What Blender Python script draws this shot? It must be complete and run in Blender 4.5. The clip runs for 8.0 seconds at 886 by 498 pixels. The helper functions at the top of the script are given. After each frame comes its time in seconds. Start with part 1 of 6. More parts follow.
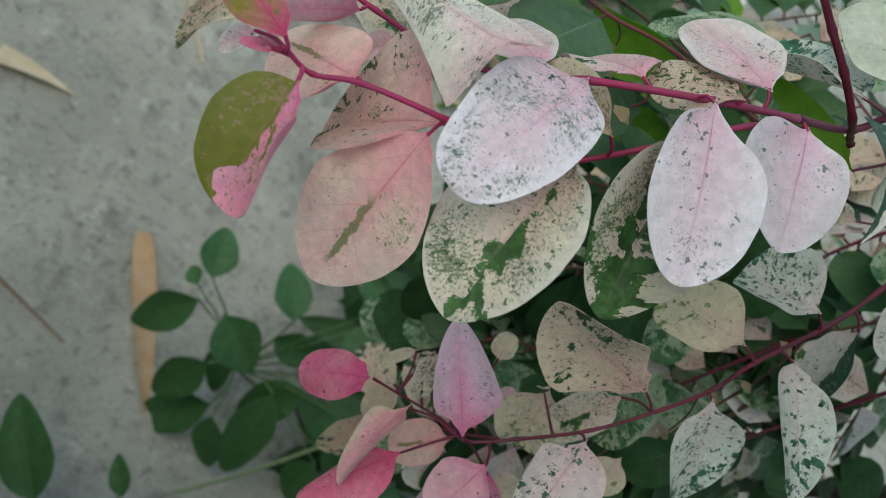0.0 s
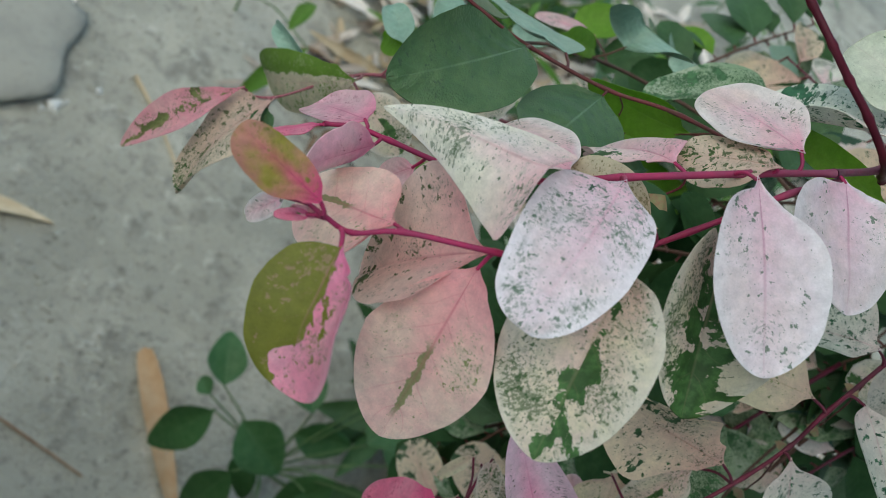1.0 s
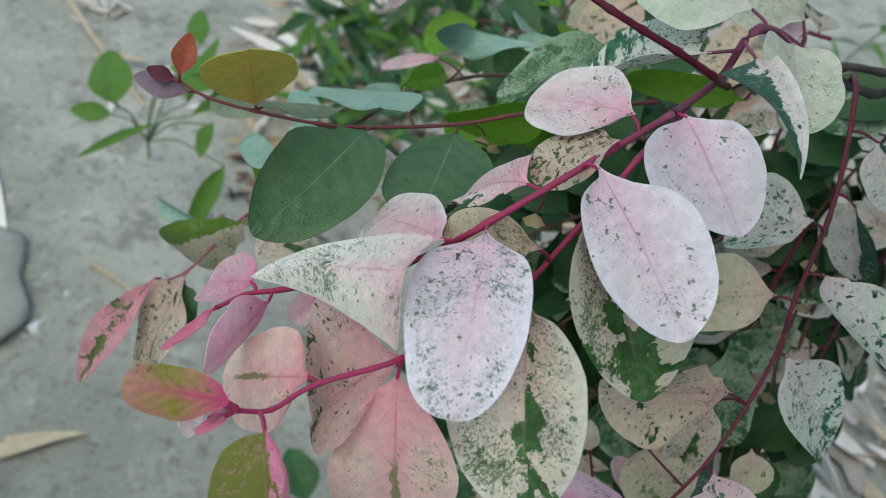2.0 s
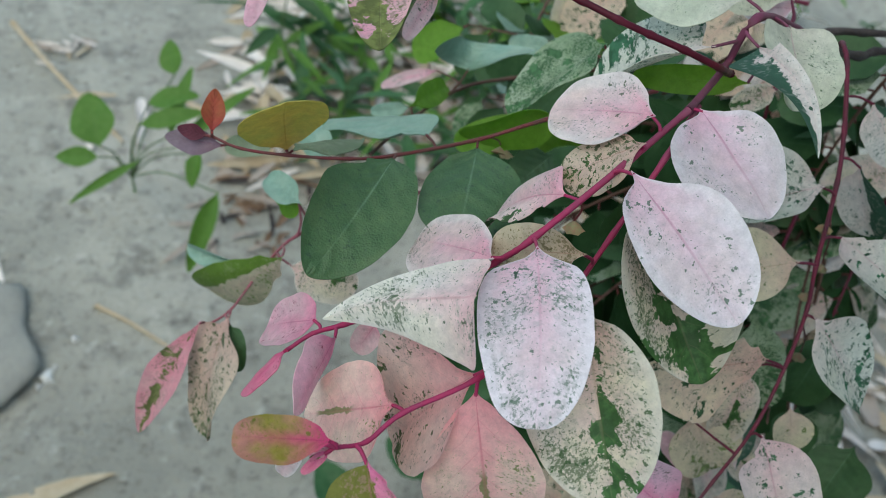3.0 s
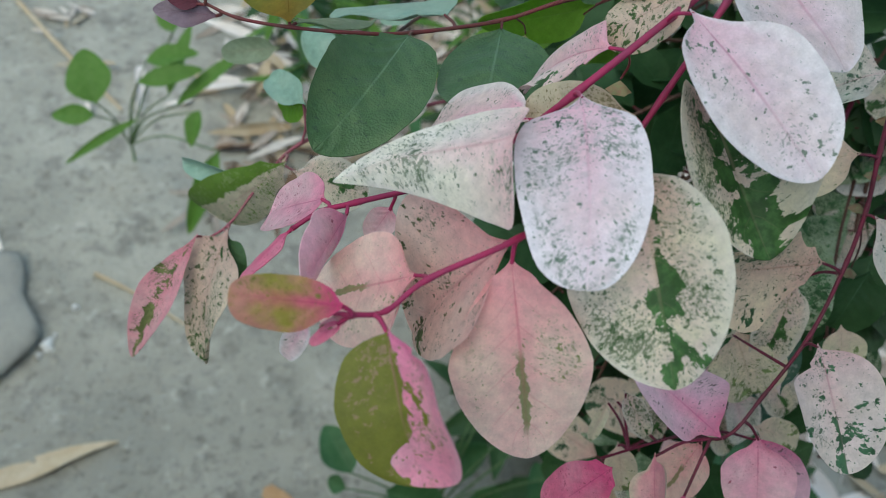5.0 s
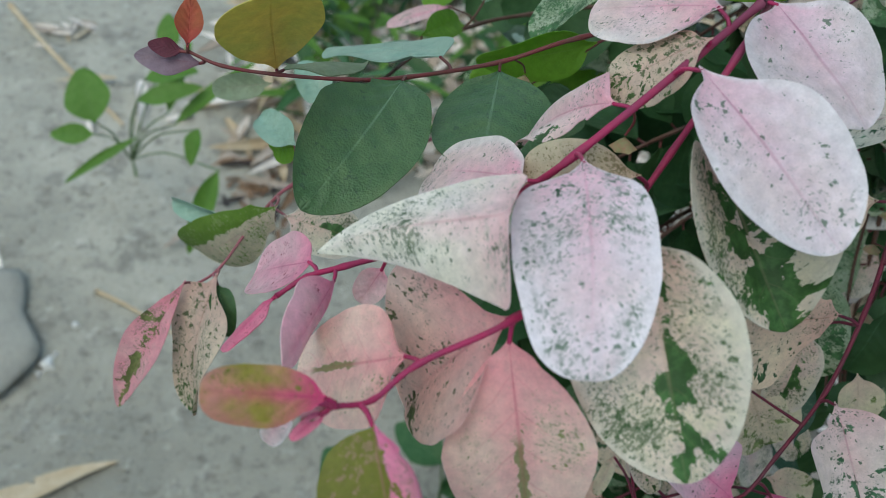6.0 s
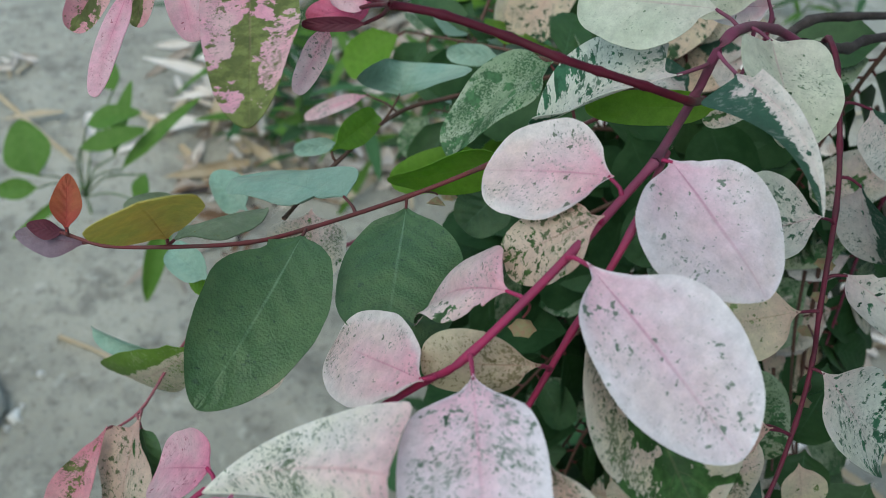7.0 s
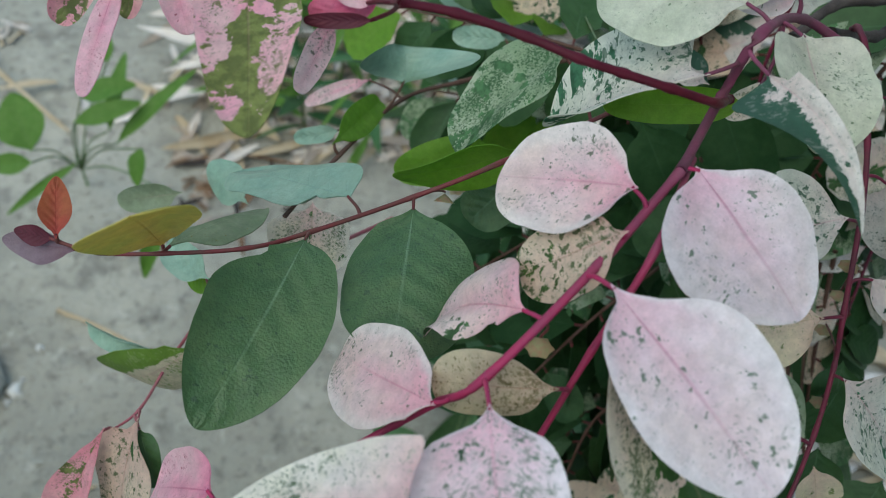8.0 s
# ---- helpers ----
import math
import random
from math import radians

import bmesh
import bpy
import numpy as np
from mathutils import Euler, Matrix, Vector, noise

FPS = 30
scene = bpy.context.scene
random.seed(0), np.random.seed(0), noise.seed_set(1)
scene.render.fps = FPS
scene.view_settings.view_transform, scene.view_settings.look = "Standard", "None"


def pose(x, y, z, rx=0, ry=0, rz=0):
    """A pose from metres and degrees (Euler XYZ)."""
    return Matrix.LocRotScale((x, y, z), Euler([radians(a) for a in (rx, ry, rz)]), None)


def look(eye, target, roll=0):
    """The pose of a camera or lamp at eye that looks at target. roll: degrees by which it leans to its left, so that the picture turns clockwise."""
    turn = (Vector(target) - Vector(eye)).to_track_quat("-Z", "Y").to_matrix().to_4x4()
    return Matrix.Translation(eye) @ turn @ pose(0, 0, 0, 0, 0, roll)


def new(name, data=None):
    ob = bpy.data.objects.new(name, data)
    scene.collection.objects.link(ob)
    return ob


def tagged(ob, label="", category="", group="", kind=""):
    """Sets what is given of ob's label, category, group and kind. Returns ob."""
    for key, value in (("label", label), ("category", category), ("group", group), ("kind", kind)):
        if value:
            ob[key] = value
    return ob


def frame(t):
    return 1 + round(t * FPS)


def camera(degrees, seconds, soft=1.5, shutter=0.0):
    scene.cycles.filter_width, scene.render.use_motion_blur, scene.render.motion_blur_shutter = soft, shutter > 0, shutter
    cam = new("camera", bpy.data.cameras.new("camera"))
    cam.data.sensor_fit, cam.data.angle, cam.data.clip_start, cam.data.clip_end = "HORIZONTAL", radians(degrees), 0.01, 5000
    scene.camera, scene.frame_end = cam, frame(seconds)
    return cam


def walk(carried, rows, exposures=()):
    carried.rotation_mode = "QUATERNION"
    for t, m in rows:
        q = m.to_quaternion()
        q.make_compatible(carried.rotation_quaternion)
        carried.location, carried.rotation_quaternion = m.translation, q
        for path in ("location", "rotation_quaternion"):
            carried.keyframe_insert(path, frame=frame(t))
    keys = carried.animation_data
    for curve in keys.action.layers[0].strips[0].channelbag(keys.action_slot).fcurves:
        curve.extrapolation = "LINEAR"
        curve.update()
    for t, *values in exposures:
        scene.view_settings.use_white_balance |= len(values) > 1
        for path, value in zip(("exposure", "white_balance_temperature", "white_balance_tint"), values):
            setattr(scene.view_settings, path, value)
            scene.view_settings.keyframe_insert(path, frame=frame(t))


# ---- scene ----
cam = camera(62.33, 8.0, soft=0.5)
PATH = [
    (0, 0.02524, -0.01843, 0.98809, 20.349, -32.849, 43.447),
    (0.5, 0.01356, -0.01931, 0.97774, 24.287, -33.287, 39.196),
    (1, 0.00363, -0.01115, 0.98234, 29.978, -29.268, 32.199),
    (1.5, 0.01071, 0.01044, 1.00012, 37.281, -19.793, 17.766),
    (1.7, 0.01618, 0.00739, 1.00292, 38.758, -16.294, 13.023),
    (2.8, 0.00269, 0.00408, 1.01921, 39.985, -8.353, 1.510),
    (3, -0.00173, 0.00352, 1.01748, 39.884, -8.236, 1.211),
    (3.5, 0.00000, 0.00000, 1.01465, 39.595, -8.334, 0.909),
    (4, -0.00034, 0.00233, 1.02343, 39.247, -7.933, 0.508),
    (4.5, 0.00339, -0.00066, 0.99386, 38.251, -7.733, 1.046),
    (4.7, -0.00042, -0.00247, 0.98421, 38.418, -7.954, 1.169),
    (5.8, -0.00289, 0.00730, 0.98157, 38.884, -7.769, 1.311),
    (6, -0.00014, 0.01386, 0.98314, 39.153, -7.566, 1.226),
    (6.5, 0.01243, 0.03473, 0.99483, 39.007, -6.958, -0.901),
    (7, 0.01469, 0.05087, 1.00620, 38.670, -6.037, -3.634),
    (7.5, 0.00929, 0.05464, 1.00222, 37.746, -5.911, -4.527),
    (8, 0.01294, 0.06341, 1.00453, 36.203, -6.213, -3.611),
]
walk(cam, [(t, pose(x, y, z, rx, ry, rz)) for t, x, y, z, rx, ry, rz in PATH], exposures=[(0.0, 0.68, 7500, -5), (1.0, 0.72, 7400, -5), (1.6, 0.78, 7050, -4), (5.8, 0.79, 7050, -5), (6.8, 0.76, 7050, -5), (8.0, 0.75, 7100, -5)])
cam.data.dof.use_dof, cam.data.dof.focus_distance, cam.data.dof.aperture_fstop = True, 0.18, 19.0

# ---- light: open shade under a pale sky ----
world = bpy.data.worlds.new("sky")
scene.world = world
world.use_nodes = True
_nt = world.node_tree
_sky = _nt.nodes.new("ShaderNodeTexSky")
_sky.sky_type, _sky.sun_disc = "NISHITA", False
_sky.sun_elevation, _sky.sun_rotation = radians(64), radians(225)
_nt.nodes["Background"].inputs["Strength"].default_value = 0.15
_nt.links.new(_sky.outputs[0], _nt.nodes["Background"].inputs["Color"])
_sun = new("sun", bpy.data.lights.new("sun", "SUN"))
_sun.data.energy, _sun.data.angle, _sun.data.color = 0.7, radians(70), (1.0, 0.95, 0.88)
_sun.matrix_world = look((-0.9, -0.9, 2.6), (0, 0, 0))



# ---- materials ----
def nodes_of(name):
    m = bpy.data.materials.new(name)
    m.use_nodes = True
    t = m.node_tree
    return m, t, t.nodes["Principled BSDF"]


def add(t, kind, **values):
    n = t.nodes.new(kind)
    for k, v in values.items():
        n.inputs[k].default_value = v
    return n


def maths(t, op, a, b=None, c=None):
    n = t.nodes.new("ShaderNodeMath")
    n.operation = op
    for i, v in enumerate((a, b, c)):
        if v is None:
            continue
        if isinstance(v, (int, float)):
            n.inputs[i].default_value = v
        else:
            t.links.new(v, n.inputs[i])
    return n.outputs[0]


def step(t, value, lo, hi):
    n = t.nodes.new("ShaderNodeMapRange")
    n.interpolation_type = "SMOOTHSTEP"
    n.inputs["From Min"].default_value, n.inputs["From Max"].default_value = lo, hi
    t.links.new(value, n.inputs["Value"])
    return n.outputs["Result"]


def blend(t, fac, a, b):
    n = t.nodes.new("ShaderNodeMix")
    n.data_type = "RGBA"
    if isinstance(fac, (int, float)):
        n.inputs[0].default_value = fac
    else:
        t.links.new(fac, n.inputs[0])
    for i, v in ((6, a), (7, b)):
        if isinstance(v, tuple):
            n.inputs[i].default_value = (*v, 1)
        else:
            t.links.new(v, n.inputs[i])
    return n.outputs[2]


def noise_at(t, where, scale, detail=3.0, rough=0.6):
    n = add(t, "ShaderNodeTexNoise", Scale=scale, Detail=detail, Roughness=rough)
    t.links.new(where, n.inputs["Vector"])
    return n.outputs["Fac"]


def leaf_material(name, ground, tint, flush, spots=0.0, patch=0.0, green=(0.03, 0.09, 0.03), vein=(0.55, 0.16, 0.25), veined=0.5, rough=0.5, glow=0.42, rim=None, half=0.0, speckle=0.5, flushed=0.75, blots=0.0, rib=0.0, gloss=0.32, keel=0.2, mesh=0.14, coarse=95, pull=0.14, cloud=0.0, ragged=1.6, pinktip=0.0, lean=0.0, pebble=0.0, quilted=0.35):
    """A leaf blade: ground colour blotched with tint, a flush of colour along the midrib, green flecks drawn out along
    the side veins, larger blots and ragged green patches."""
    m, t, bsdf = nodes_of(name)
    uv = t.nodes.new("ShaderNodeUVMap").outputs[0]
    sep = t.nodes.new("ShaderNodeSeparateXYZ")
    t.links.new(uv, sep.inputs[0])
    across, along = maths(t, "SUBTRACT", maths(t, "MULTIPLY", sep.outputs[0], 2.0), 1.0), sep.outputs[1]
    side = maths(t, "ABSOLUTE", across)
    info = t.nodes.new("ShaderNodeObjectInfo")
    here = t.nodes.new("ShaderNodeTexCoord").outputs["Object"]

    def moved(vector):
        shift = t.nodes.new("ShaderNodeVectorMath")
        shift.operation = "ADD"
        comb = t.nodes.new("ShaderNodeCombineXYZ")
        for i, k in enumerate((1.7, 2.3, 0.9)):
            t.links.new(maths(t, "MULTIPLY", info.outputs["Random"], k), comb.inputs[i])
        t.links.new(vector, shift.inputs[0])
        t.links.new(comb.outputs[0], shift.inputs[1])
        return shift.outputs[0]

    where = moved(here)
    xyz = t.nodes.new("ShaderNodeSeparateXYZ")
    t.links.new(here, xyz.inputs[0])
    drawn = t.nodes.new("ShaderNodeCombineXYZ")
    t.links.new(maths(t, "MULTIPLY", xyz.outputs[0], 0.95), drawn.inputs[0])
    t.links.new(maths(t, "SUBTRACT", xyz.outputs[1], maths(t, "MULTIPLY", maths(t, "ABSOLUTE", xyz.outputs[0]), 0.28)), drawn.inputs[1])
    t.links.new(maths(t, "MULTIPLY", maths(t, "SIGN", xyz.outputs[0]), 0.3), drawn.inputs[2])
    streak = moved(drawn.outputs[0])
    col = blend(t, step(t, noise_at(t, where, 110, 4), 0.36, 0.66), ground, tint)
    middle = maths(t, "SUBTRACT", 1.0, step(t, side, 0.0, 0.55))
    low = maths(t, "SUBTRACT", 1.0, step(t, along, 0.0, 0.6))
    blush = maths(t, "MAXIMUM", maths(t, "MULTIPLY", maths(t, "MULTIPLY", middle, maths(t, "SUBTRACT", 1.0, along)), 0.9), maths(t, "POWER", low, 1.6))
    blush = maths(t, "MULTIPLY", blush, maths(t, "ADD", maths(t, "MULTIPLY", noise_at(t, where, 160, 3), 0.8), 0.55))
    col = blend(t, maths(t, "MINIMUM", maths(t, "MULTIPLY", blush, flushed), 1.0), col, flush)
    if rim:
        edge = maths(t, "ADD", maths(t, "MULTIPLY", side, 0.8), maths(t, "MULTIPLY", noise_at(t, where, 160), 0.5))
        col = blend(t, maths(t, "MULTIPLY", step(t, edge, 0.72, 1.02), 0.8), col, rim)
    pale = tuple(0.45 * g + 0.55 * c for g, c in zip(green, ground))
    if half:
        edge = maths(t, "ADD", maths(t, "MULTIPLY", across, half), maths(t, "MULTIPLY", maths(t, "SUBTRACT", noise_at(t, streak, 170, 6, 0.65), 0.5), ragged))
        edge = maths(t, "ADD", maths(t, "SUBTRACT", edge, maths(t, "MULTIPLY", step(t, along, 0.62, 0.85), pinktip)), lean)
        edge = maths(t, "ADD", edge, maths(t, "MULTIPLY", step(t, noise_at(t, streak, 330, 4, 0.6), 0.56, 0.62), pinktip))
        col = blend(t, step(t, edge, 0.22, 0.27), col, green)
    if spots:
        wide = noise_at(t, where, 75, 3)
        crowd = maths(t, "ADD", maths(t, "MULTIPLY", maths(t, "SUBTRACT", wide, 0.5), 0.55), maths(t, "MULTIPLY", maths(t, "SUBTRACT", middle, 0.4), -0.02))
        crowd = maths(t, "SUBTRACT", crowd, maths(t, "MULTIPLY", step(t, side, 0.78, 1.0), 0.12))
        soft = maths(t, "ADD", noise_at(t, streak, 700, 4, 0.65), crowd)
        col = blend(t, maths(t, "MULTIPLY", step(t, soft, 0.64 - spots, 0.74 - spots), speckle * 0.7), col, pale)
        fine = maths(t, "ADD", noise_at(t, streak, 1500, 3, 0.6), crowd)
        col = blend(t, maths(t, "MULTIPLY", step(t, fine, 0.70 - spots, 0.74 - spots), speckle), col, green)
        mid = maths(t, "ADD", noise_at(t, streak, 560, 3, 0.55), maths(t, "MULTIPLY", crowd, 0.5))
        col = blend(t, maths(t, "MULTIPLY", step(t, mid, 0.715 - spots * 0.5 - blots, 0.735 - spots * 0.5 - blots), 0.85), col, green)
    if cloud:
        misty = maths(t, "MULTIPLY", step(t, noise_at(t, streak, 240, 6, 0.7), 0.54, 0.66), maths(t, "SUBTRACT", 1.0, step(t, side, 0.7, 1.0)))
        col = blend(t, maths(t, "MULTIPLY", misty, cloud), col, pale)
        col = blend(t, step(t, maths(t, "ADD", noise_at(t, streak, 210, 4, 0.6), maths(t, "MULTIPLY", noise_at(t, where, 70, 2), 0.2)), 0.785, 0.8), col, tuple(0.6 * g for g in green))
    if patch:
        big = noise_at(t, streak, coarse, 7, 0.66)
        near = maths(t, "ADD", big, maths(t, "MULTIPLY", maths(t, "SUBTRACT", middle, 0.55), pull))
        near = maths(t, "ADD", near, maths(t, "MULTIPLY", maths(t, "SUBTRACT", along, 0.55), 0.16))
        tone = blend(t, step(t, noise_at(t, where, 260, 3), 0.4, 0.62), green, tuple(1.7 * g for g in green))
        col = blend(t, step(t, near, 0.70 - patch, 0.715 - patch), col, tone)
    if rib:
        line = maths(t, "ADD", side, maths(t, "MULTIPLY", maths(t, "SUBTRACT", noise_at(t, streak, 260, 3), 0.5), 0.3))
        band = maths(t, "MULTIPLY", maths(t, "SUBTRACT", 1.0, step(t, line, 0.06, 0.085)), maths(t, "MULTIPLY", step(t, along, 0.42, 0.5), maths(t, "SUBTRACT", 1.0, step(t, along, 0.8, 0.9))))
        col = blend(t, maths(t, "MULTIPLY", band, rib), col, green)
    # midrib and side veins
    ridge = maths(t, "SUBTRACT", 1.0, step(t, side, 0.004, 0.04))
    slant = maths(t, "FRACT", maths(t, "MULTIPLY", maths(t, "ADD", maths(t, "SUBTRACT", along, maths(t, "MULTIPLY", side, 0.26)), maths(t, "MULTIPLY", noise_at(t, where, 60), 0.12)), 6.5))
    lines = maths(t, "SUBTRACT", 1.0, step(t, maths(t, "ABSOLUTE", maths(t, "SUBTRACT", slant, 0.5)), 0.0, 0.045))
    lines = maths(t, "MULTIPLY", lines, maths(t, "SUBTRACT", 1.0, step(t, side, 0.25, 0.85)))
    fade = maths(t, "SUBTRACT", 1.0, step(t, along, 0.15, 0.8))
    mark = maths(t, "MAXIMUM", maths(t, "MULTIPLY", ridge, maths(t, "ADD", maths(t, "MULTIPLY", fade, 0.8), keel)), maths(t, "MULTIPLY", lines, mesh))
    col = blend(t, maths(t, "MULTIPLY", mark, veined), col, vein)
    tone = t.nodes.new("ShaderNodeHueSaturation")
    t.links.new(col, tone.inputs["Color"])
    grain = maths(t, "ADD", maths(t, "MULTIPLY", noise_at(t, where, 2000, 3, 0.75), 0.35), maths(t, "MULTIPLY", noise_at(t, where, 380, 4, 0.65), 0.6))
    t.links.new(maths(t, "ADD", grain, 0.54), tone.inputs["Value"])
    col = tone.outputs[0]
    bump = add(t, "ShaderNodeBump", Strength=0.45, Distance=0.0005)
    height = maths(t, "ADD", maths(t, "MULTIPLY", noise_at(t, where, 900, 3), 0.5), maths(t, "MULTIPLY", maths(t, "MAXIMUM", ridge, maths(t, "MULTIPLY", lines, 0.35)), -0.45))
    height = maths(t, "ADD", height, maths(t, "MULTIPLY", noise_at(t, where, 180, 3), 1.4))
    if pebble:
        height = maths(t, "ADD", height, maths(t, "MULTIPLY", noise_at(t, where, 1500, 2, 0.5), pebble))
    quilt = maths(t, "COSINE", maths(t, "MULTIPLY", slant, 6.2832))
    height = maths(t, "ADD", height, maths(t, "MULTIPLY", maths(t, "MULTIPLY", quilt, maths(t, "SUBTRACT", 1.0, side)), -quilted))
    t.links.new(height, bump.inputs["Height"])
    t.links.new(col, bsdf.inputs["Base Color"])
    t.links.new(bump.outputs[0], bsdf.inputs["Normal"])
    bsdf.inputs["Roughness"].default_value = rough
    bsdf.inputs["Specular IOR Level"].default_value = gloss
    thin = t.nodes.new("ShaderNodeBsdfTranslucent")
    t.links.new(col, thin.inputs["Color"])
    mix = t.nodes.new("ShaderNodeMixShader")
    mix.inputs[0].default_value = glow
    t.links.new(bsdf.outputs[0], mix.inputs[1])
    t.links.new(thin.outputs[0], mix.inputs[2])
    t.links.new(mix.outputs[0], t.nodes["Material Output"].inputs["Surface"])
    return m


def plain_material(name, colour, other, scale, rough=0.6, bump=0.3, depth=0.001, detail=5.0, aged=None):
    m, t, bsdf = nodes_of(name)
    here = t.nodes.new("ShaderNodeTexCoord").outputs["Object"]
    col = blend(t, step(t, noise_at(t, here, scale, detail), 0.3, 0.7), colour, other)
    if aged:
        # the older wood, nearer the trunk, is of another colour
        place = t.nodes.new("ShaderNodeSeparateXYZ")
        t.links.new(here, place.inputs[0])
        col = blend(t, step(t, place.outputs[1], 0.112, 0.165), col, aged)
    fine = noise_at(t, here, scale * 6, 4)
    col = blend(t, maths(t, "MULTIPLY", step(t, fine, 0.5, 0.8), 0.35), col, tuple(c * 0.55 for c in colour))
    info = t.nodes.new("ShaderNodeObjectInfo")
    tone = t.nodes.new("ShaderNodeHueSaturation")
    t.links.new(col, tone.inputs["Color"])
    t.links.new(maths(t, "ADD", maths(t, "MULTIPLY", info.outputs["Random"], 0.3), 0.85), tone.inputs["Value"])
    t.links.new(tone.outputs[0], bsdf.inputs["Base Color"])
    b = add(t, "ShaderNodeBump", Strength=bump, Distance=depth)
    t.links.new(fine, b.inputs["Height"])
    t.links.new(b.outputs[0], bsdf.inputs["Normal"])
    bsdf.inputs["Roughness"].default_value = rough
    bsdf.inputs["Specular IOR Level"].default_value = 0.2
    return m


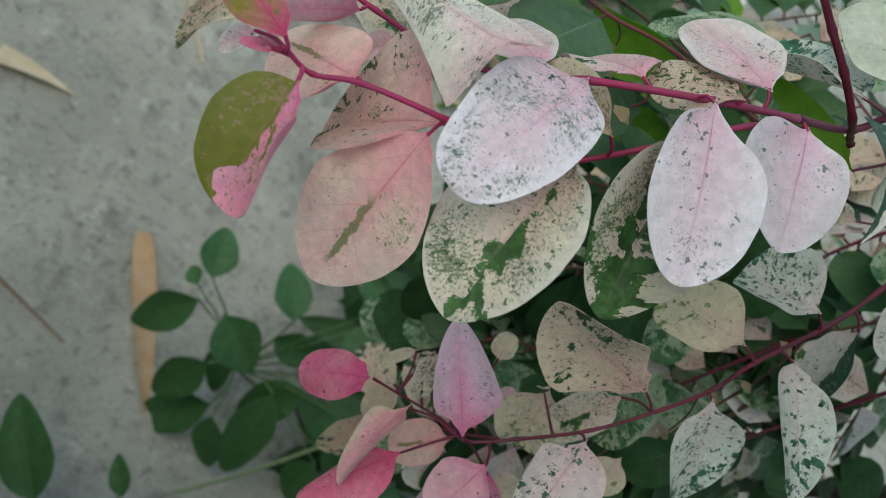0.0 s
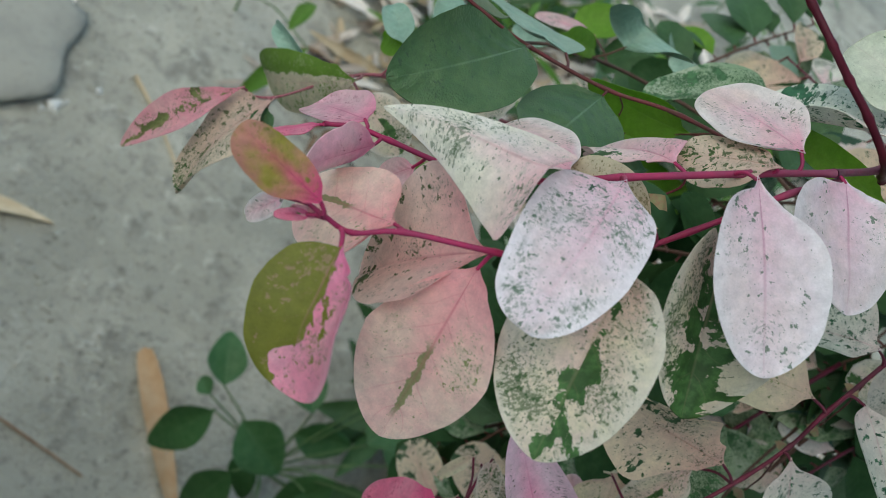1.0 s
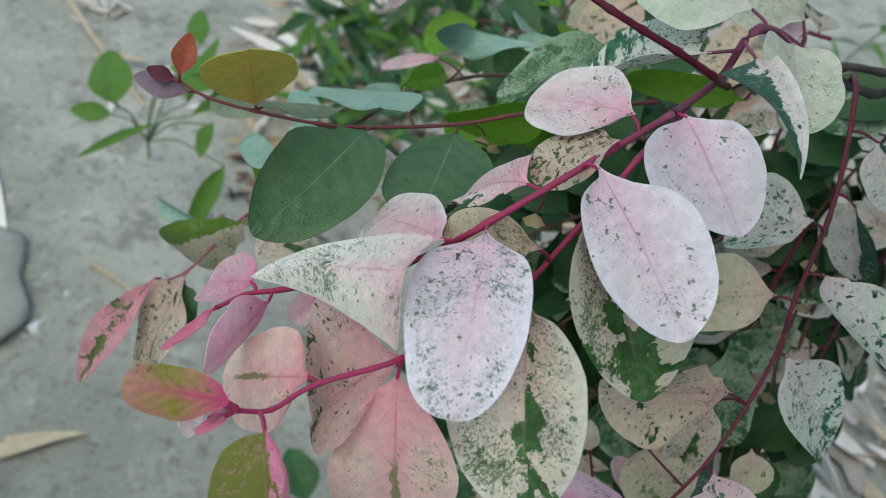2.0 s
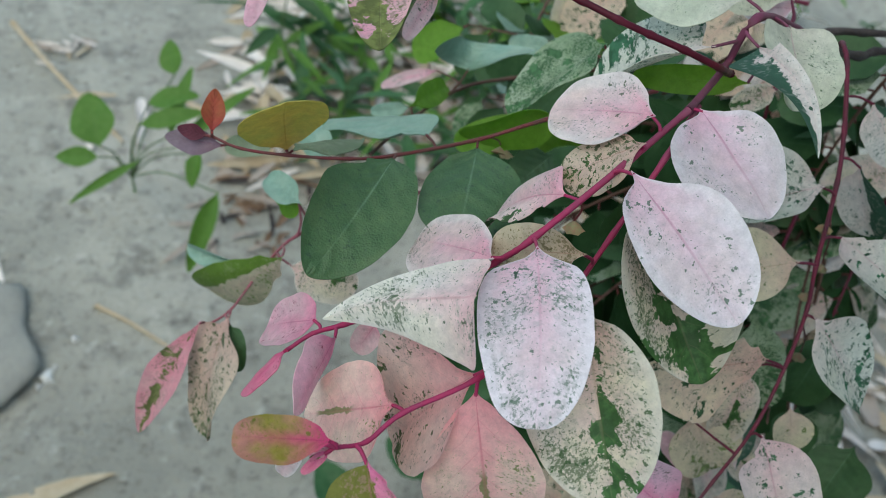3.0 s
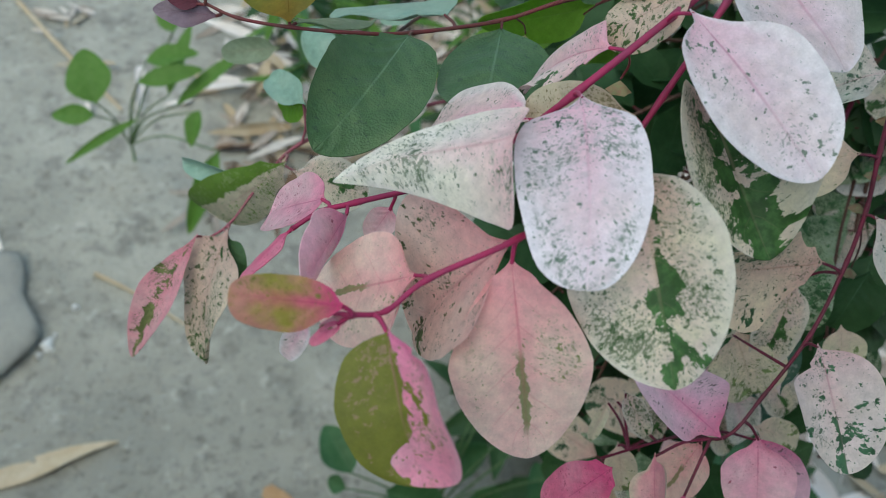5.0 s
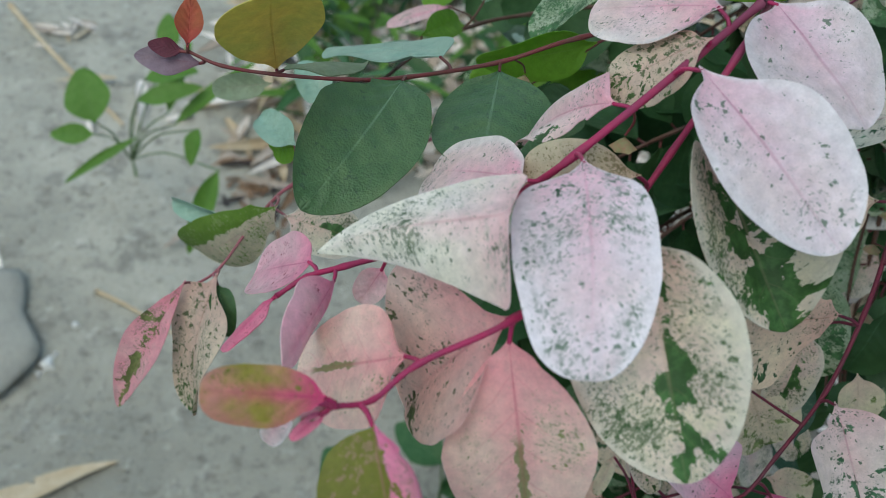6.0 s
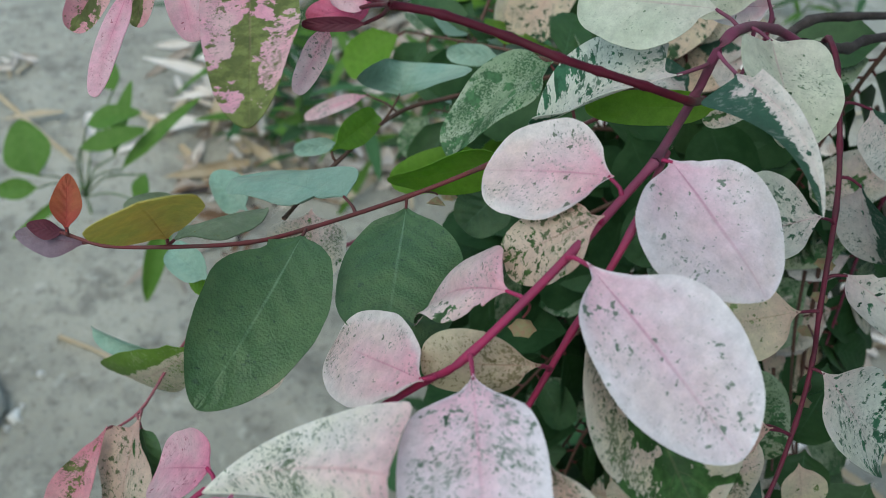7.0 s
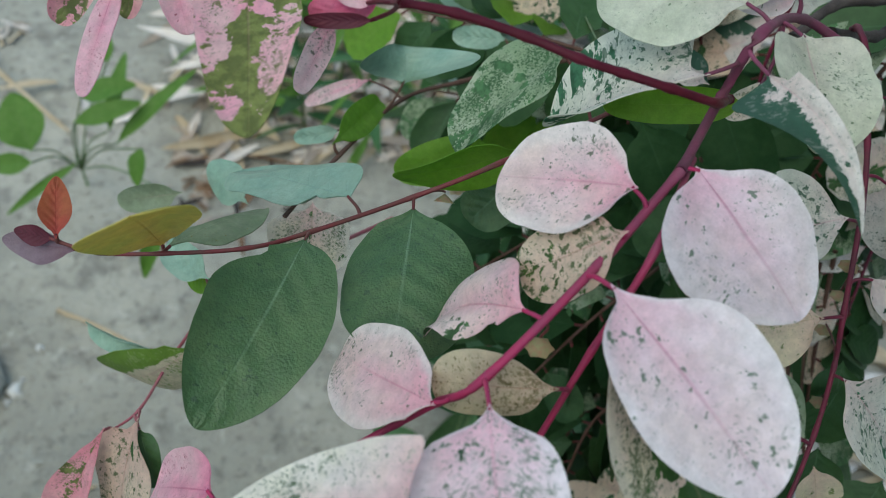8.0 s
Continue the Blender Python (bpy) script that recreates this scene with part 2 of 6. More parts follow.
GREEN = (0.040, 0.100, 0.034)
M_LEAF = {
    "speck": leaf_material("speckled_white_leaf", (0.84, 0.75, 0.79), (0.80, 0.69, 0.71), (0.82, 0.46, 0.58), spots=0.14, green=(0.12, 0.20, 0.135), speckle=0.6, vein=(0.76, 0.42, 0.54), rim=(0.84, 0.80, 0.83), flushed=0.7, blots=0.02, cloud=0.5, gloss=0.22),
    "white": leaf_material("white_leaf", (0.78, 0.69, 0.73), (0.77, 0.67, 0.68), (0.79, 0.41, 0.54), spots=0.045, green=(0.11, 0.18, 0.12), vein=(0.50, 0.19, 0.31), rim=(0.78, 0.74, 0.76), flushed=0.6, blots=0.035, keel=0.35, gloss=0.2),
    "snow": leaf_material("creamy_white_leaf", (0.68, 0.69, 0.58), (0.60, 0.63, 0.51), (0.66, 0.56, 0.53), spots=0.05, green=(0.10, 0.18, 0.09), vein=(0.58, 0.38, 0.40), flushed=0.4, patch=0.0, cloud=0.25),
    "pale": leaf_material("pale_pink_leaf", (0.80, 0.65, 0.66), (0.79, 0.65, 0.62), (0.80, 0.36, 0.48), spots=0.075, green=(0.11, 0.15, 0.09), vein=(0.62, 0.22, 0.34), rim=(0.80, 0.75, 0.73), flushed=0.8, blots=0.02, gloss=0.22),
    "palepink": leaf_material("palepink_leaf", (0.78, 0.56, 0.58), (0.78, 0.63, 0.62), (0.75, 0.27, 0.40), spots=0.07, green=(0.10, 0.13, 0.08)),
    "rose": leaf_material("rose_leaf", (0.84, 0.68, 0.59), (0.84, 0.60, 0.55), (0.80, 0.34, 0.39), glow=0.5, spots=0.03, green=(0.20, 0.26, 0.07), vein=(0.60, 0.14, 0.2), rib=0.8, speckle=0.6, flushed=0.9, mesh=0.5),
    "rosespot": leaf_material("rose_spotted_leaf", (0.85, 0.70, 0.64), (0.84, 0.64, 0.59), (0.81, 0.40, 0.43), glow=0.6, spots=0.055, green=(0.10, 0.14, 0.06), vein=(0.50, 0.16, 0.2), blots=0.03, flushed=0.9, patch=0.065, coarse=190, pull=-0.06, mesh=0.3),
    "cream": leaf_material("cream_leaf", (0.80, 0.77, 0.67), (0.82, 0.77, 0.73), (0.83, 0.55, 0.58), spots=0.115, green=(0.09, 0.15, 0.075), speckle=0.65, vein=(0.62, 0.36, 0.38), flushed=0.9),
    "patch": leaf_material("green_patched_leaf", (0.70, 0.64, 0.49), (0.72, 0.60, 0.53), (0.72, 0.50, 0.45), spots=0.13, patch=0.13, green=(0.048, 0.112, 0.032), speckle=0.7, vein=(0.45, 0.35, 0.22), flushed=1.0, rim=(0.68, 0.64, 0.55), coarse=125),
    "patchdark": leaf_material("dark_patched_leaf", (0.70, 0.64, 0.49), (0.72, 0.60, 0.53), (0.72, 0.50, 0.45), spots=0.13, patch=0.205, green=(0.048, 0.112, 0.032), speckle=0.7, vein=(0.45, 0.35, 0.22), flushed=1.0, rim=(0.68, 0.64, 0.55), coarse=125),
    "beige": leaf_material("beige_leaf", (0.72, 0.61, 0.45), (0.70, 0.56, 0.43), (0.66, 0.38, 0.34), spots=0.09, green=(0.04, 0.085, 0.035), vein=(0.45, 0.22, 0.16), blots=0.04, flushed=0.8, patch=0.09, coarse=210, pull=-0.05),
    "beigegreen": leaf_material("beige_green_leaf", (0.68, 0.57, 0.45), (0.66, 0.53, 0.43), (0.64, 0.38, 0.34), spots=0.12, patch=0.115, coarse=330, pull=0.02, green=(0.055, 0.105, 0.03), vein=(0.4, 0.2, 0.15), blots=0.06),
    "brown": leaf_material("tan_leaf", (0.58, 0.53, 0.37), (0.55, 0.47, 0.35), (0.55, 0.36, 0.31), spots=0.16, green=(0.16, 0.14, 0.06), speckle=0.7, vein=(0.4, 0.2, 0.15), flushed=0.6),
    "fold": leaf_material("pink_folded_leaf", (0.82, 0.68, 0.68), (0.80, 0.66, 0.62), (0.80, 0.36, 0.48), spots=0.07, patch=0.07, coarse=120, pull=-0.1, green=(0.06, 0.12, 0.05)),
    "pink": leaf_material("pink_leaf", (0.82, 0.52, 0.60), (0.81, 0.58, 0.62), (0.78, 0.22, 0.40), glow=0.52, spots=0.05, green=(0.4, 0.1, 0.16), vein=(0.5, 0.08, 0.2), speckle=0.4),
    "pinkcream": leaf_material("pink_cream_leaf", (0.77, 0.44, 0.49), (0.75, 0.50, 0.49), (0.70, 0.24, 0.33), spots=0.05, green=(0.3, 0.12, 0.12), rim=(0.66, 0.62, 0.48), speckle=0.4),
    "hotpink": leaf_material("hot_pink_leaf", (0.72, 0.18, 0.30), (0.74, 0.28, 0.38), (0.66, 0.06, 0.23), spots=0.06, green=(0.32, 0.05, 0.1), vein=(0.42, 0.03, 0.15), speckle=0.5),
    "olivepink": leaf_material("olive_pink_leaf", (0.80, 0.34, 0.45), (0.78, 0.42, 0.50), (0.74, 0.15, 0.36), spots=0.08, green=(0.20, 0.205, 0.035), half=1.6, ragged=0.45, pinktip=1.0, veined=0.3, speckle=0.6, lean=0.42),
    "redgreen": leaf_material("red_green_leaf", (0.36, 0.32, 0.05), (0.56, 0.27, 0.20), (0.68, 0.08, 0.22), spots=0.08, green=(0.20, 0.21, 0.03), vein=(0.4, 0.05, 0.12), flushed=1.3),
    "pinkolive": leaf_material("pink_olive_leaf", (0.74, 0.36, 0.41), (0.72, 0.44, 0.45), (0.66, 0.20, 0.27), spots=0.07, patch=0.19, green=(0.13, 0.15, 0.05)),
    "olivepatch": leaf_material("olive_patched_pink_leaf", (0.78, 0.40, 0.48), (0.75, 0.50, 0.50), (0.72, 0.28, 0.38), spots=0.10, patch=0.235, green=(0.14, 0.16, 0.045), veined=0.2, glow=0.35, coarse=115, pull=0.14, blots=0.04),
    "half": leaf_material("half_green_leaf", (0.74, 0.71, 0.67), (0.72, 0.66, 0.62), (0.72, 0.56, 0.54), spots=0.09, patch=0.03, green=(0.055, 0.13, 0.085), half=0.9, veined=0.2, coarse=200),
    "halfturn": leaf_material("turned_half_green_leaf", (0.74, 0.71, 0.67), (0.72, 0.66, 0.62), (0.72, 0.56, 0.54), spots=0.09, patch=0.03, green=(0.055, 0.13, 0.085), half=-0.9, veined=0.2, coarse=200),
    "fleck": leaf_material("flecked_white_leaf", (0.76, 0.765, 0.69), (0.70, 0.71, 0.62), (0.70, 0.56, 0.55), spots=0.08, patch=0.135, green=(0.045, 0.13, 0.07), veined=0.25, blots=0.06, coarse=230, pull=0.02, cloud=0.3, gloss=0.22),
    "dkvar": leaf_material("dark_speckled_leaf", (0.34, 0.44, 0.27), (0.52, 0.58, 0.42), (0.20, 0.31, 0.16), spots=0.15, patch=0.17, green=(0.065, 0.15, 0.06), vein=(0.2, 0.28, 0.16), speckle=0.9, coarse=200, pull=0.0),
    "green": leaf_material("green_leaf", (0.036, 0.090, 0.028), (0.050, 0.112, 0.038), (0.040, 0.096, 0.032), green=GREEN, vein=(0.10, 0.20, 0.10), veined=0.5, rough=0.5, glow=0.15, gloss=0.3, keel=0.3, mesh=0.14),
    "butter": leaf_material("butter_leaf", (0.69, 0.64, 0.46), (0.66, 0.59, 0.45), (0.68, 0.48, 0.42), spots=0.07, green=(0.16, 0.21, 0.08), vein=(0.45, 0.35, 0.22), speckle=0.5, blots=0.02, patch=0.09, coarse=210, pull=0.0),
    "mauvepink": leaf_material("mauve_pink_leaf", (0.80, 0.57, 0.67), (0.77, 0.60, 0.66), (0.73, 0.19, 0.37), spots=0.085, green=(0.16, 0.13, 0.12), vein=(0.52, 0.1, 0.25), speckle=0.5, blots=0.03, flushed=1.0),
    "blush": leaf_material("blushed_white_leaf", (0.75, 0.67, 0.66), (0.70, 0.63, 0.59), (0.72, 0.46, 0.50), spots=0.07, patch=0.125, coarse=210, pull=0.05, green=(0.05, 0.12, 0.065), vein=(0.5, 0.24, 0.3), blots=0.04, cloud=0.2, gloss=0.22),
    "matte": leaf_material("matte_green_leaf", (0.053, 0.121, 0.042), (0.080, 0.152, 0.056), (0.056, 0.124, 0.044), green=(0.030, 0.072, 0.032), vein=(0.19, 0.30, 0.18), veined=0.5, rough=0.47, glow=0.15, gloss=0.5, keel=0.35, mesh=0.16, spots=0.10, speckle=0.3, pebble=1.6, quilted=1.1),
    "teal": leaf_material("blue_green_leaf", (0.21, 0.34, 0.26), (0.27, 0.39, 0.30), (0.24, 0.36, 0.27), green=GREEN, vein=(0.2, 0.34, 0.28), veined=0.25, rough=0.32, glow=0.12, keel=0.4, mesh=0.25),
    "lime": leaf_material("lime_leaf", (0.19, 0.38, 0.04), (0.23, 0.42, 0.055), (0.20, 0.38, 0.045), green=GREEN, vein=(0.3, 0.44, 0.11), veined=0.3, glow=0.55),
    "limevar": leaf_material("lime_variegated_leaf", (0.66, 0.61, 0.44), (0.62, 0.55, 0.40), (0.62, 0.50, 0.40), spots=0.12, green=(0.15, 0.26, 0.04), veined=0.2, glow=0.4, half=0.9, ragged=0.5, lean=-0.02, blots=0.06),
    "pale2": leaf_material("grey_green_leaf", (0.30, 0.36, 0.24), (0.26, 0.32, 0.2), (0.3, 0.34, 0.22), green=GREEN, veined=0.2),
    "sage": leaf_material("sage_leaf", (0.20, 0.27, 0.15), (0.26, 0.31, 0.20), (0.22, 0.28, 0.16), spots=0.03, green=(0.2, 0.16, 0.03), vein=(0.34, 0.38, 0.26), veined=0.3),
    # shade of the bush's inside is put into this darker green
    "darkgreen": leaf_material("shade_dark_green_leaf", (0.022, 0.060, 0.019), (0.032, 0.078, 0.026), (0.025, 0.066, 0.021), green=GREEN, vein=(0.06, 0.13, 0.06), veined=0.3, rough=0.55, glow=0.15, gloss=0.1),
    "weed": leaf_material("weed_leaf", (0.050, 0.142, 0.046), (0.072, 0.172, 0.060), (0.055, 0.148, 0.050), green=GREEN, vein=(0.12, 0.23, 0.10), veined=0.6, rough=0.45, glow=0.25, keel=0.45, mesh=0.4, pebble=0.6),
    "grass": leaf_material("bright_weed_leaf", (0.12, 0.27, 0.04), (0.15, 0.30, 0.055), (0.13, 0.28, 0.045), green=GREEN, vein=(0.13, 0.26, 0.09), veined=0.3, rough=0.5, glow=0.4),
    "yellow": leaf_material("yellow_olive_leaf", (0.60, 0.51, 0.15), (0.50, 0.48, 0.14), (0.64, 0.44, 0.17), vein=(0.35, 0.2, 0.03), green=GREEN, veined=0.5, glow=0.55),
    "redbud": leaf_material("red_bud_leaf", (0.42, 0.07, 0.04), (0.36, 0.10, 0.04), (0.40, 0.05, 0.05), green=GREEN, vein=(0.3, 0.02, 0.03), glow=0.35),
    "darkred": leaf_material("dark_red_leaf", (0.12, 0.025, 0.04), (0.15, 0.03, 0.05), (0.12, 0.02, 0.04), green=GREEN, vein=(0.1, 0.02, 0.03)),
    "mauve": leaf_material("mauve_leaf", (0.26, 0.18, 0.22), (0.30, 0.22, 0.25), (0.26, 0.14, 0.18), green=GREEN, vein=(0.25, 0.1, 0.14)),
}
M_STEM_PINK = plain_material("pink_stem", (0.37, 0.022, 0.09), (0.25, 0.032, 0.085), 160, 0.5, 0.25, 0.0003, aged=(0.17, 0.047, 0.082))
M_STEM_MAIN = plain_material("mauve_stem", (0.19, 0.045, 0.09), (0.14, 0.05, 0.075), 200, 0.55, 0.3, 0.0003)
M_STEM_PURPLE = plain_material("purple_stem", (0.17, 0.020, 0.048), (0.10, 0.028, 0.042), 160, 0.45, 0.3, 0.0003)
M_STEM_RED = plain_material("red_stem", (0.15, 0.030, 0.034), (0.11, 0.045, 0.038), 160, 0.45, 0.3, 0.0003)
M_STEM_PINKDULL = plain_material("dull_pink_stem", (0.32, 0.09, 0.12), (0.24, 0.09, 0.10), 160, 0.45, 0.3, 0.0003)
M_STEM_WINE = plain_material("wine_stem", (0.055, 0.005, 0.012), (0.09, 0.009, 0.02), 120, 0.38, 0.2, 0.0003)
M_STEM_BROWN = plain_material("brown_stem", (0.10, 0.05, 0.035), (0.14, 0.08, 0.06), 140, 0.6, 0.4, 0.0004)
M_BARK = plain_material("grey_bark", (0.045, 0.035, 0.034), (0.085, 0.07, 0.065), 120, 0.8, 0.8, 0.0008)
M_DRY = plain_material("dry_bamboo_leaf", (0.50, 0.38, 0.24), (0.60, 0.50, 0.36), 25, 0.6, 0.4, 0.0008)
# bleached leaf, its colour raised further to stand for sun flecks on the litter
M_DRY_PALE = plain_material("bleached_sunlit_dry_leaf", (0.84, 0.77, 0.71), (0.74, 0.66, 0.59), 30, 0.6, 0.4, 0.0008)
M_DRY_BROWN = plain_material("brown_dry_leaf", (0.22, 0.13, 0.08), (0.34, 0.22, 0.14), 30, 0.7, 0.4, 0.0008)
M_STONE = plain_material("grey_stone", (0.36, 0.35, 0.31), (0.44, 0.425, 0.37), 14, 0.85, 0.6, 0.004)


def earth_material():
    """Pale trodden mud: dusty grey, with darker damp blotches, grit and shallow pits."""
    m, t, bsdf = nodes_of("pale_mud")
    here = t.nodes.new("ShaderNodeTexCoord").outputs["Object"]
    col = blend(t, step(t, noise_at(t, here, 3.5, 4), 0.35, 0.65), (0.32, 0.310, 0.262), (0.45, 0.434, 0.368))
    col = blend(t, maths(t, "MULTIPLY", step(t, noise_at(t, here, 11, 6, 0.7), 0.50, 0.66), 0.85), col, (0.215, 0.205, 0.178))
    col = blend(t, maths(t, "MULTIPLY", step(t, noise_at(t, here, 42, 5, 0.65), 0.52, 0.70), 0.65), col, (0.135, 0.128, 0.11))
    col = blend(t, maths(t, "MULTIPLY", step(t, noise_at(t, here, 26, 5, 0.65), 0.56, 0.70), 0.6), col, (0.57, 0.555, 0.49))
    col = blend(t, maths(t, "MULTIPLY", step(t, noise_at(t, here, 150, 4, 0.7), 0.56, 0.68), 0.55), col, (0.10, 0.095, 0.085))
    b = add(t, "ShaderNodeBump", Strength=0.8, Distance=0.012)
    t.links.new(maths(t, "ADD", noise_at(t, here, 18, 6, 0.65), maths(t, "MULTIPLY", noise_at(t, here, 90, 4), 0.35)), b.inputs["Height"])
    t.links.new(col, bsdf.inputs["Base Color"])
    t.links.new(b.outputs[0], bsdf.inputs["Normal"])
    bsdf.inputs["Roughness"].default_value = 0.9
    return m


M_EARTH = earth_material()


# ---- builders ----
def mesh_from(name, bm, *materials):
    me = bpy.data.meshes.new(name)
    bm.to_mesh(me)
    bm.free()
    for p in me.polygons:
        p.use_smooth = True
    for m in materials:
        me.materials.append(m)
    return me


def part(name, bm, material, parent, label=""):
    ob = new(name, mesh_from(name, bm, material))
    ob.parent = parent
    return tagged(ob, label)


def smooth_line(points, steps=6):
    """A rounded line through the points (Catmull-Rom)."""
    p = [Vector(q) for q in points]
    p = [p[0] * 2 - p[1]] + p + [p[-1] * 2 - p[-2]]
    line = []
    for i in range(1, len(p) - 2):
        a, b, c, d = p[i - 1 : i + 3]
        for k in range(steps):
            u = k / steps
            line.append(0.5 * ((2 * b) + (c - a) * u + (2 * a - 5 * b + 4 * c - d) * u * u + (3 * b - a - 3 * c + d) * u ** 3))
    return line + [p[-2]]


def tube(bm, line, r0, r1, sides=8, knots=0.0, mat=0):
    """A tapered tube along a line; knots swells it at every sixth ring."""
    rings = []
    ref = Vector((0.31, 0.2, 0.93))
    for i, p in enumerate(line):
        d = (line[min(i + 1, len(line) - 1)] - line[max(i - 1, 0)]).normalized()
        x = d.cross(ref).normalized()
        y = d.cross(x)
        r = r0 + (r1 - r0) * i / max(1, len(line) - 1)
        r *= 1 + (knots if i % 6 == 0 else 0)
        rings.append([bm.verts.new(p + (x * math.cos(2 * math.pi * k / sides) + y * math.sin(2 * math.pi * k / sides)) * r) for k in range(sides)])
    for a, b in zip(rings, rings[1:]):
        for k in range(sides):
            bm.faces.new((a[k], a[(k + 1) % sides], b[(k + 1) % sides], b[k])).material_index = mat
    for ring, flip in ((rings[0], True), (rings[-1], False)):
        bm.faces.new(ring[::-1] if not flip else ring).material_index = mat
    return rings


def half_width(v, side, wide, full, blunt, neck, waist, slant):
    """How far a blade reaches to one side at v of its length, of its greatest half width: a thin throat at the base
    that flares into the shoulders, a rounded body and tip."""
    low = max(0.0, 0.8 * neck * (1 + slant * side))
    if v < wide:
        n = max(1.15, 1 / full)
        body = (1 - min(1.0, (wide - v) / (wide - low)) ** n) ** (1 / n)
    else:
        n = max(1.15, 1 / blunt)
        body = (1 - min(1.0, (v - wide) / (1 - wide)) ** n) ** (1 / n)
    throat = waist * min(1.0, v / neck) ** 1.6 * (math.exp(-(((v - neck) / 0.15) ** 2)) if v > neck else 1.0)
    return (body ** 4 + throat ** 4) ** 0.25


def blade_point(u, v, length, width, wide, full, fold, bend, cup, wave, seed, twist, blunt, neck, waist, skew, slant):
    """The place on a blade at u (-1 to 1 across) and v (0 to 1 along)."""
    side = 1 if u > 0 else -1
    half = 0.5 * width * half_width(v, side, wide, full, blunt, neck, waist, slant) + 0.00012
    q = noise.noise(Vector((u * 1.1 + seed * 3.7, v * 2.2, seed * 1.3)))
    edge = noise.noise(Vector((seed * 5.1, v * 3.0 + (4 if u > 0 else 0), 0.7))) + 0.35 * noise.noise(Vector((seed * 2.3, v * 9.0 + (4 if u > 0 else 0), 4.7)))
    x = u * half * (1 + 0.07 * edge * abs(u)) * (1 + skew * side)
    z = fold * abs(x) + cup * x * x / max(width, 1e-6) * 4 - bend * length * v * v + wave * width * q * (0.3 + abs(u)) * min(1.0, 3.0 * half / width)
    z += (0.10 * math.sin(seed * 12.9898 + 3.0 * v) + 0.05) * half * abs(u) ** 3
    y = length * v * (1 - 0.15 * bend * bend * v)
    a = twist * v
    return x * math.cos(a) - z * math.sin(a), y, x * math.sin(a) + z * math.cos(a)


def blade(bm, length, width, wide=0.45, full=0.5, fold=0.2, bend=0.15, cup=0.0, wave=0.1, seed=0, nu=8, nv=20, thick=0.00025, twist=0.0, blunt=0.4, neck=0.16, waist=0.35, skew=0.0, slant=0.0):
    """A leaf blade from the origin along +y, its face to +z: wide tells where it is broadest, full and blunt how round its
    shoulders and its tip are, neck and waist how long and broad its throat, fold and cup how it lifts at the sides, bend how
    it droops towards the tip, twist how far it turns on its way."""
    uv = bm.loops.layers.uv.verify()
    rows = []
    for j in range(nv + 1):
        v = 0.5 - 0.5 * math.cos(math.pi * j / nv)
        rows.append([(*blade_point(2 * i / nu - 1, v, length, width, wide, full, fold, bend, cup, wave, seed, twist, blunt, neck, waist, skew, slant), i / nu, v) for i in range(nu + 1)])
    for sheet, off in ((0, 0.5 * thick), (1, -0.5 * thick)):
        vs = [[bm.verts.new((x, y, z + off)) for x, y, z, _, _ in row] for row in rows]
        for j in range(nv):
            for i in range(nu):
                ids = ((j, i), (j, i + 1), (j + 1, i + 1), (j + 1, i))
                ids = ids if sheet == 0 else ids[::-1]
                f = bm.faces.new([vs[a][b] for a, b in ids])
                for loop, (a, b) in zip(f.loops, ids):
                    loop[uv].uv = rows[a][b][3:]
        if sheet == 0:
            top = vs
    for i, order in ((0, (0, 1, 3, 2)), (nu, (2, 3, 1, 0))):
        lip = [(bm.verts.new(top[j][i].co), bm.verts.new(vs[j][i].co)) for j in range(nv + 1)]
        for j in range(nv):
            quad = (lip[j][0], lip[j + 1][0], lip[j][1], lip[j + 1][1])
            f = bm.faces.new([quad[k] for k in order])
            for loop in f.loops:
                loop[uv].uv = (i / nu, (j + 0.5) / nv)


bush = tagged(new("variegated_bush"), "variegated bush with pink, white and green leaves on red stems", "bush")
STEM_LINES = {}
_count = [0]


def stem(name, points, r0, r1, material, label="", steps=6, knots=0.25):
    bm = bmesh.new()
    line = smooth_line(points, steps)
    tube(bm, line, r0, r1, 8, knots)
    ob = part(name, bm, material, bush, label)
    STEM_LINES[ob.name] = line
    return ob


def leaf(on, kind, base, tip, face, width, label="", stalk=True, **shape):
    """A leaf on a stem, from its base to its tip, facing along face, with its stalk to the nearest place on the stem."""
    _count[0] += 1
    base, tip, face = Vector(base), Vector(tip), Vector(face).normalized()
    y = (tip - base).normalized()
    x = y.cross(face).normalized()
    z = x.cross(y)
    m = Matrix((x, y, z)).transposed().to_4x4()
    m.translation = base
    bm = bmesh.new()
    blade(bm, (tip - base).length, width, seed=_count[0], nv=34, **shape)
    near = min(STEM_LINES[on.name], key=lambda q: (q - base).length)
    a = m.inverted() @ near
    if stalk and a.length < 0.03:
        tube(bm, smooth_line([a, a * 0.5 + Vector((0, -0.05 * a.length, 0)), Vector((0, 0.0012, 0))], 4), 0.00055, 0.00042, 6, mat=1)
    ob = new("leaf", mesh_from("leaf", bm, M_LEAF[kind], on.data.materials[0]))
    ob.parent = on
    ob.matrix_world = m
    return tagged(ob, label or kind_label(kind))


